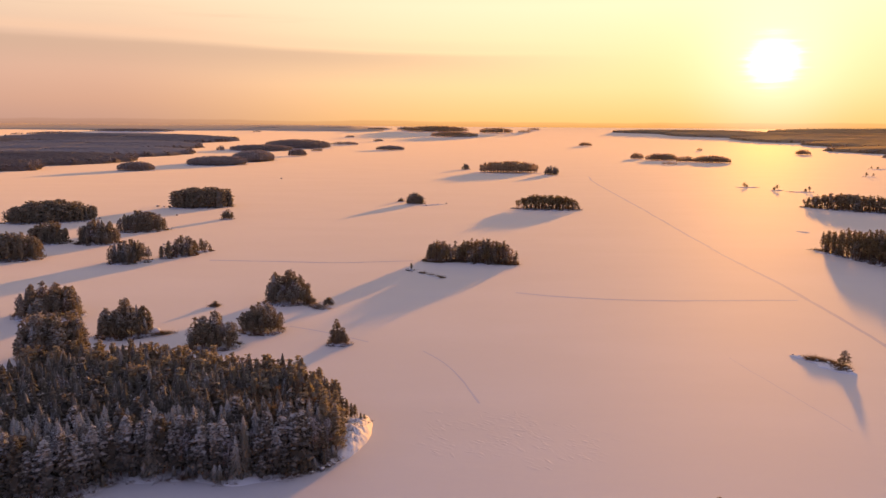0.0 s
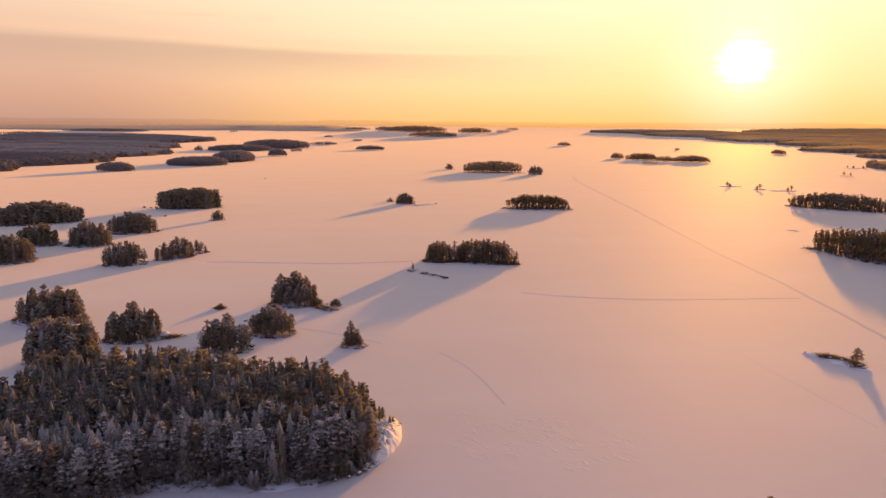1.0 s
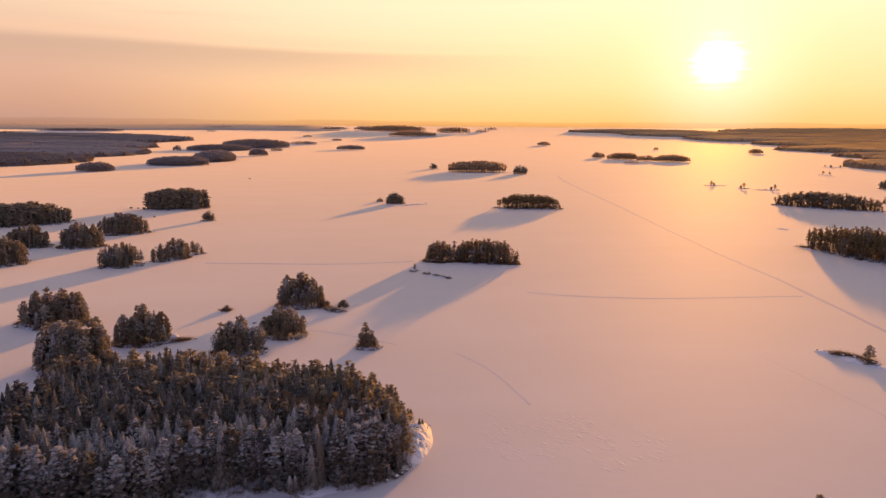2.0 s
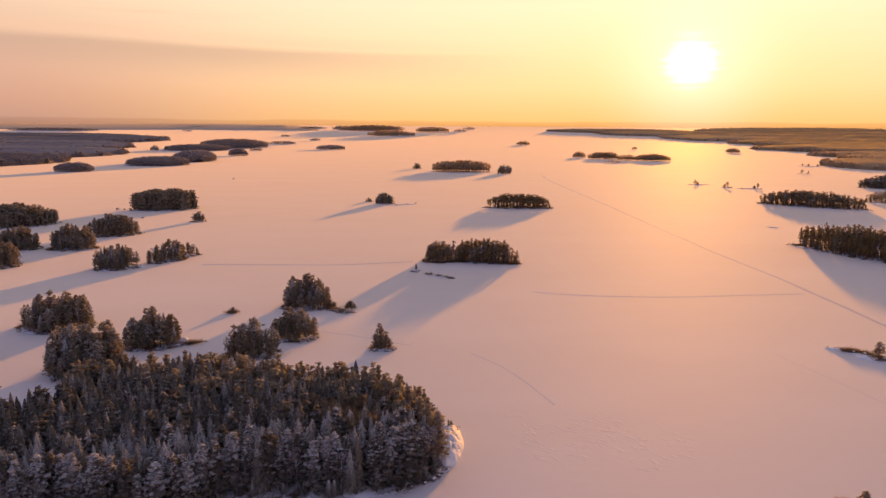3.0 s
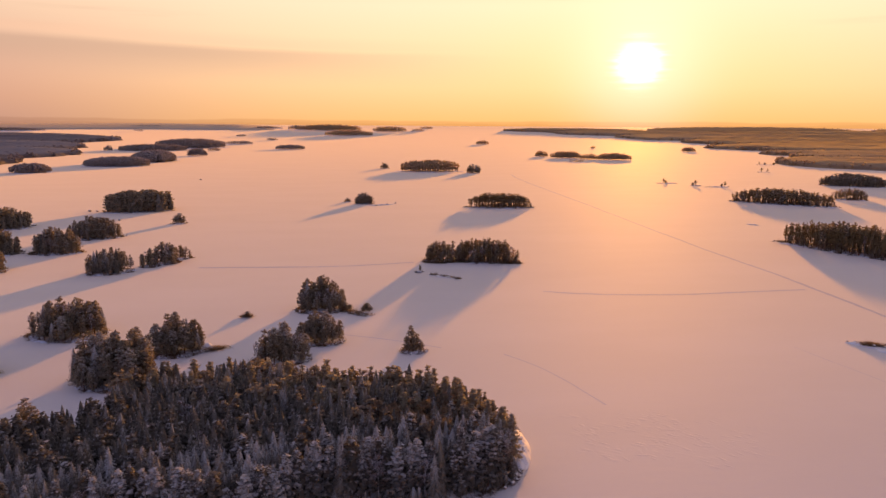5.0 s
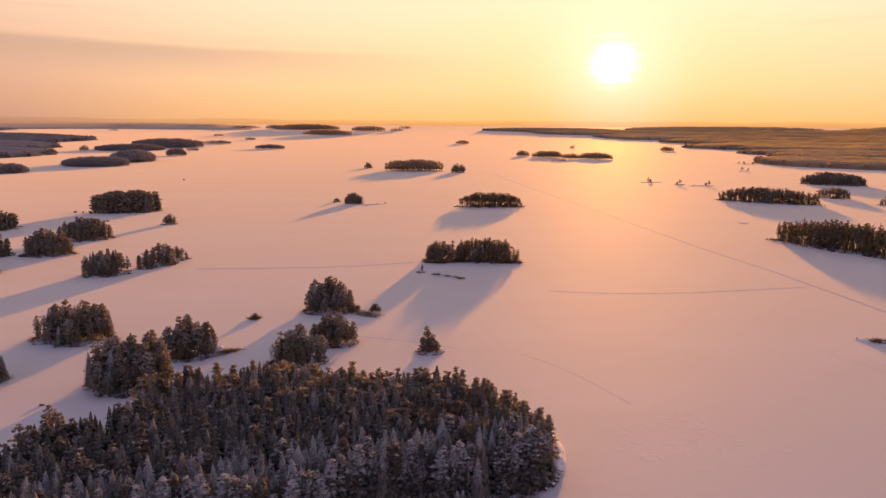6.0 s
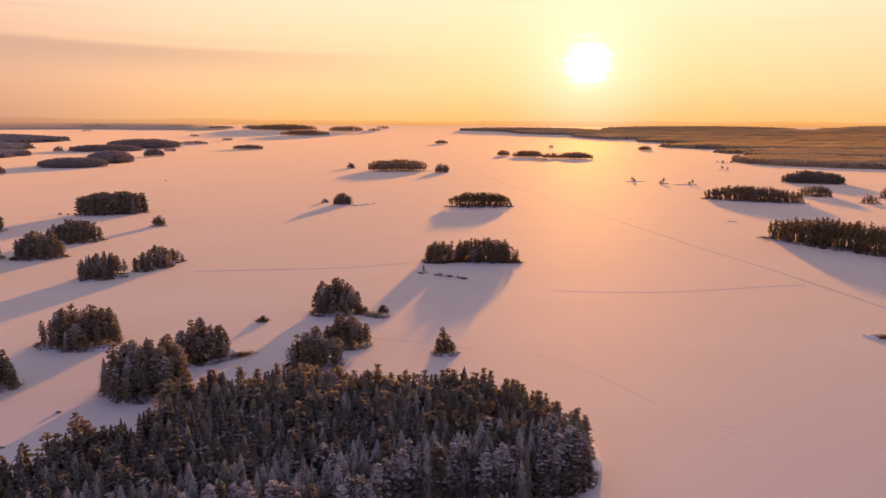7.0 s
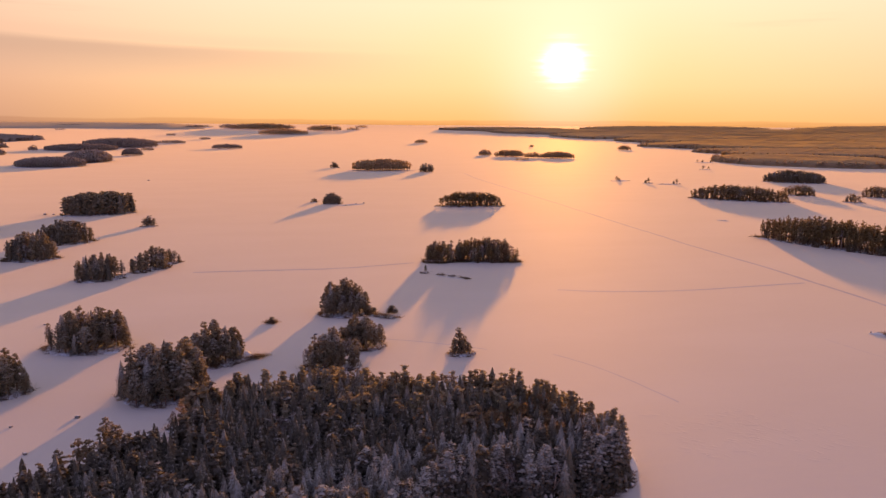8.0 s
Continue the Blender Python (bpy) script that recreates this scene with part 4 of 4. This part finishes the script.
for x, y, s in ((-28.3, 763.7, 1.2), (-22, 770, 1.0), (-16.7, 776.5, 1.1), (-7.7, 783, 1.3), (-95.9, 303, 0.9), (274.5, 581.5, 0.7), (-258.7, 1141, 2.2), (-249, 664, 1.6), (-293, 735, 2.2), (-165.5, 235, 0.9), (-172.7, 213, 0.8), (-181, 232, 0.6), (-199, 341, 0.8), (-286, 733, 1.5)):
    boulder(x, y, s, "boulders in the lake ice")

for x, y, s in ((-31.5, 191, 0.6), (-36.5, 165.5, 0.7), (-37.8, 163.8, 0.9), (-35.4, 167, 0.5), (-40.0, 162.2, 0.6), (-43, 160.6, 0.5)):
    boulder(x, y, s, "boulders on the headland shore", 0.2)
scrub("dead heather showing through the sunlit snow", [(-33.2 + u * 0.12 + w, 183.5 + u, 2.8 * max(0.1, 1 - abs(u / 14.0) ** 2.2 - (w / 4.8) ** 2) ** 0.85 - 0.1, r.uniform(0.25, 0.7)) for u, w in zip(r.uniform(-11, 12, 110), r.normal(0.3, 1.5, 110))], r)

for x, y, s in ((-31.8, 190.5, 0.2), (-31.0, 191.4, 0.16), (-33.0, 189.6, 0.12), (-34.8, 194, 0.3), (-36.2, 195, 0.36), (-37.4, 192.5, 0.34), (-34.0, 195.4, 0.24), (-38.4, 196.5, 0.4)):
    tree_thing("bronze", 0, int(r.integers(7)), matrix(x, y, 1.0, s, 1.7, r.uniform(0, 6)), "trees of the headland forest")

# scrubby skerries and spits
mound("skerry", "low snow-covered rock with brown scrub", -112, 324, 2.2, 1.5, 36, 0.5, SHORE)
tree_thing("dome", 0, 1, matrix(-111.6, 324.2, 0.2, 0.17, 2.4, 1.0), "trees on the islets")
scrub("brown scrub tuft standing out of the ice", [(-112 + r.normal(0, 0.8), 324 + r.normal(0, 0.6), 0.3, r.uniform(1.2, 2.4)) for _ in range(34)], r)
mound("spit", "low snowy spit with dark scrub", -17, 399, 11, 2.2, -50, 0.45, BANK, rough=0.3, bumpy=0.2, rows=18)
scrub("dark scrub along a low spit", [(-17 + u * 7 + r.normal(0, 0.9), 399 - u * 8 + r.normal(0, 0.9), 0.3, r.uniform(0.7, 1.9)) for u in r.choice((-0.8, -0.45, 0.0, 0.2, 0.6, 0.9), 40)], r)
islet(-28.5, 412, 1.8, 1.3, 0, 4.5, {"pine": 1}, "tiny skerry with a single small pine", grade=0, things=True, spacing=2.6)
mound("spit", "reedy spit running out from a wooded islet", -66, 324, 7, 2.2, -45, 0.5, SHORE)
for x, y, size in ((-61.6, 329.2, 0.27), (-63.2, 328.2, 0.20), (-60.2, 328.6, 0.17), (-71.0, 333.0, 0.26), (-69.0, 331.5, 0.20)):
    tree_thing("dome", 0, int(size * 60) % 5, matrix(x, y, 0.1, size * 0.9, 2.3, size * 20), "trees on the islets")
scrub("reddish brown scrub on a spit", [(-66 + u * 5 + r.normal(0, 1.1), 324 - u * 5 + r.normal(0, 1.1), 0.2, r.uniform(0.9, 2.4)) for u in r.uniform(-1, 1, 46)], r)
mound("spit", "reedy spit with drifted snow beside an islet", -125, 277.2, 9.0, 4.0, 24, 1.1, SHORE)
mound("snow_drift", "sunlit hump of drifted snow on a spit", -122.5, 280.6, 3.4, 2.2, 24, 2.0, BANK, bumpy=0.3)
scrub("pale brown reeds on a snowy spit", [(-124.5 + u * 9 + r.normal(0, 0.7), 275.6 + u * 3.6 + r.normal(0, 0.9), 0.4, r.uniform(0.8, 2.0)) for u in r.uniform(-1, 1, 130)], r)

mound("skerry", "thin streak of bare stones in the ice", 273, 583, 5.2, 0.9, -46, 0.35, SHORE, rough=0.35)

# rocky skerry with a lone crooked pine
mound("skerry", "rocky skerry with drifted snow and heather", 122.9, 244.4, 7.3, 4.2, -60, 0.8, BANK, rough=0.3, bumpy=0.25, rows=18)
mound("skerry", "low stony tongue of a skerry", 119.0, 252.0, 7.2, 2.2, -50, 0.6, BANK, rough=0.3, bumpy=0.2, rows=18)
scrub("brown heather and bare scrub on a skerry", [(121.8 + u * 3.4 + r.normal(0, 0.7), 249.6 - u * 3.2 + r.normal(0, 0.9), 0.5, r.uniform(0.8, 2.3)) for u in r.uniform(-1.0, 0.7, 84)] + [(124.6 + r.normal(0, 1.0), 242.4 + r.normal(0, 1.5), 0.5, r.uniform(0.9, 2.2)) for _ in range(56)], r)
tree_thing("pine", 0, 3, matrix(128.6, 247.4, 0.1, 0.37, 1.9, 1.0), "trees on the islets")
tree_thing("pine", 0, 5, matrix(126.0, 245.4, 0.4, 0.18, 2.0, 2.0), "trees on the islets")
for x, y, s in ((126.0, 238.4, 1.0), (116.9, 255.4, 0.7), (118.6, 252.6, 0.9), (120.2, 249.6, 1.1), (121.6, 250.8, 0.7), (123.0, 247.0, 1.2), (124.2, 244.2, 0.9), (125.6, 240.6, 1.3), (115.4, 257.2, 0.5), (122.2, 243.0, 0.8), (125.6, 238.4, 0.9)):
    boulder(x, y, s, "boulders round the islets", 0.3)


def track(label, ends, width, seed, depth=0.4, mat=None):
    """Snowmobile ruts: pressed snow between two low ridges, wandering a little."""
    rr = np.random.default_rng(seed)
    pts = []
    for (x0, y0), (x1, y1) in zip(ends, ends[1:]):
        n = max(4, int(math.hypot(x1 - x0, y1 - y0) / 4))
        pts += [(x0 + (x1 - x0) * k / n, y0 + (y1 - y0) * k / n) for k in range(n)]
    pts = np.array(pts + [ends[-1]])
    for _ in range(12):
        pts[1:-1] = (pts[:-2] + 2 * pts[1:-1] + pts[2:]) / 4
    way = np.gradient(pts, axis=0)
    way /= np.linalg.norm(way, axis=1)[:, None]
    side = np.stack([-way[:, 1], way[:, 0]], -1)
    pts = pts + side * np.array([1.4 * noise.noise(Vector((k * 0.07, seed, 0))) + 0.4 * noise.noise(Vector((k * 0.4, seed, 3))) for k in range(len(pts))])[:, None]
    broad = width * np.array([0.9 + 0.55 * noise.noise(Vector((k * 0.23, seed, 6))) + 0.25 * noise.noise(Vector((k * 0.9, seed, 9))) for k in range(len(pts))])[:, None]
    across = [(-0.5, 0.01), (-0.36, 0.15), (-0.2, 0.02), (0.0, 0.04), (0.2, 0.02), (0.36, 0.15), (0.5, 0.01)]
    v = np.concatenate([np.concatenate([pts + side * u * broad, np.full((len(pts), 1), 0.004 + z * depth)], 1) + np.concatenate([np.zeros((len(pts), 2)), rr.uniform(0, 0.05 * depth, (len(pts), 1))], 1) for u, z in across])
    ob = new("snowmobile_track", mesh("snowmobile_track", v, grid_faces(len(across), len(pts), False), [mat or RUT]))
    return tagged(ob, label, "track", kind="structure")


track("long snowmobile track pressed into the lake snow", [(228, 1240), (212, 1113), (200, 930), (187, 719), (176, 576), (169, 468), (165.8, 368), (162, 326), (158, 285), (152, 235)], 2.3, 1, 0.16)
track("faint curved track across the snow", [(25.8, 357), (40, 350), (55, 346.5), (88, 341), (123, 342.5), (150, 345), (158, 345)], 1.9, 2, 0.2, FAINT)
track("faint old track across the snow", [(-150, 440), (-125, 438), (-73, 434.5), (-28, 443)], 2.2, 3, 0.22, RUT)
track("thin ski trail between the islets", [(-72, 292), (-58.6, 286), (-38, 270)], 0.9, 4, 0.06, FAINT)
track("winding old scrape in the crusted snow", [(-17, 259.5), (-11.4, 250), (-6.7, 237.7), (-2.9, 224.3), (1.2, 208)], 0.65, 5, 0.05, FAINT)
track("thin straight old trail in the snow", [(91.6, 254), (92.2, 249.5), (95, 229.6), (97.8, 208.9), (100.6, 189.4)], 0.3, 6, 0.03, FAINT)

# wind-carved ridges in the snow crust
pieces = []
for x, y, q in inside(7, 185, 30, 19, -14, 1.25, r):
    if noise.noise(Vector((x * 0.13, y * 0.10, 8.0))) + 0.5 * noise.noise(Vector((x * 0.35, y * 0.3, 2.0))) < -0.30 + 0.45 * q * q:
        continue
    t = np.linspace(0, 2 * math.pi, 11)[:-1]
    long, wide, up = r.uniform(0.7, 2.6), r.uniform(0.35, 0.9), 0.005 + 0.026 * r.uniform(0, 1) ** 2.5
    ragged = r.uniform(0.75, 1.25, 10)
    v = np.concatenate([np.stack([long * ragged * np.cos(t), wide * ragged * np.sin(t), np.full(10, 0.002)], -1), np.stack([0.5 * long * np.cos(t), 0.5 * wide * np.sin(t) + 0.15 * wide, np.full(10, up) * ragged], -1)])
    k = np.arange(10)
    f = np.concatenate([np.stack([k, (k + 1) % 10, 10 + (k + 1) % 10], -1), np.stack([k, 10 + (k + 1) % 10, 10 + k], -1), np.stack([np.full(8, 10), 10 + k[1:9], 10 + k[2:10]], -1)])
    pieces.append((rot_z(v, radians(-42 + r.normal(0, 20))) + [x, y, 0.0], f))
v, f = gather(pieces)
tagged(new("snow_ridges", mesh("snow_ridges", v, f, [CRUST], smooth=True)), "low wind-carved ridges in the snow crust", "snow drifts", kind="stuff")
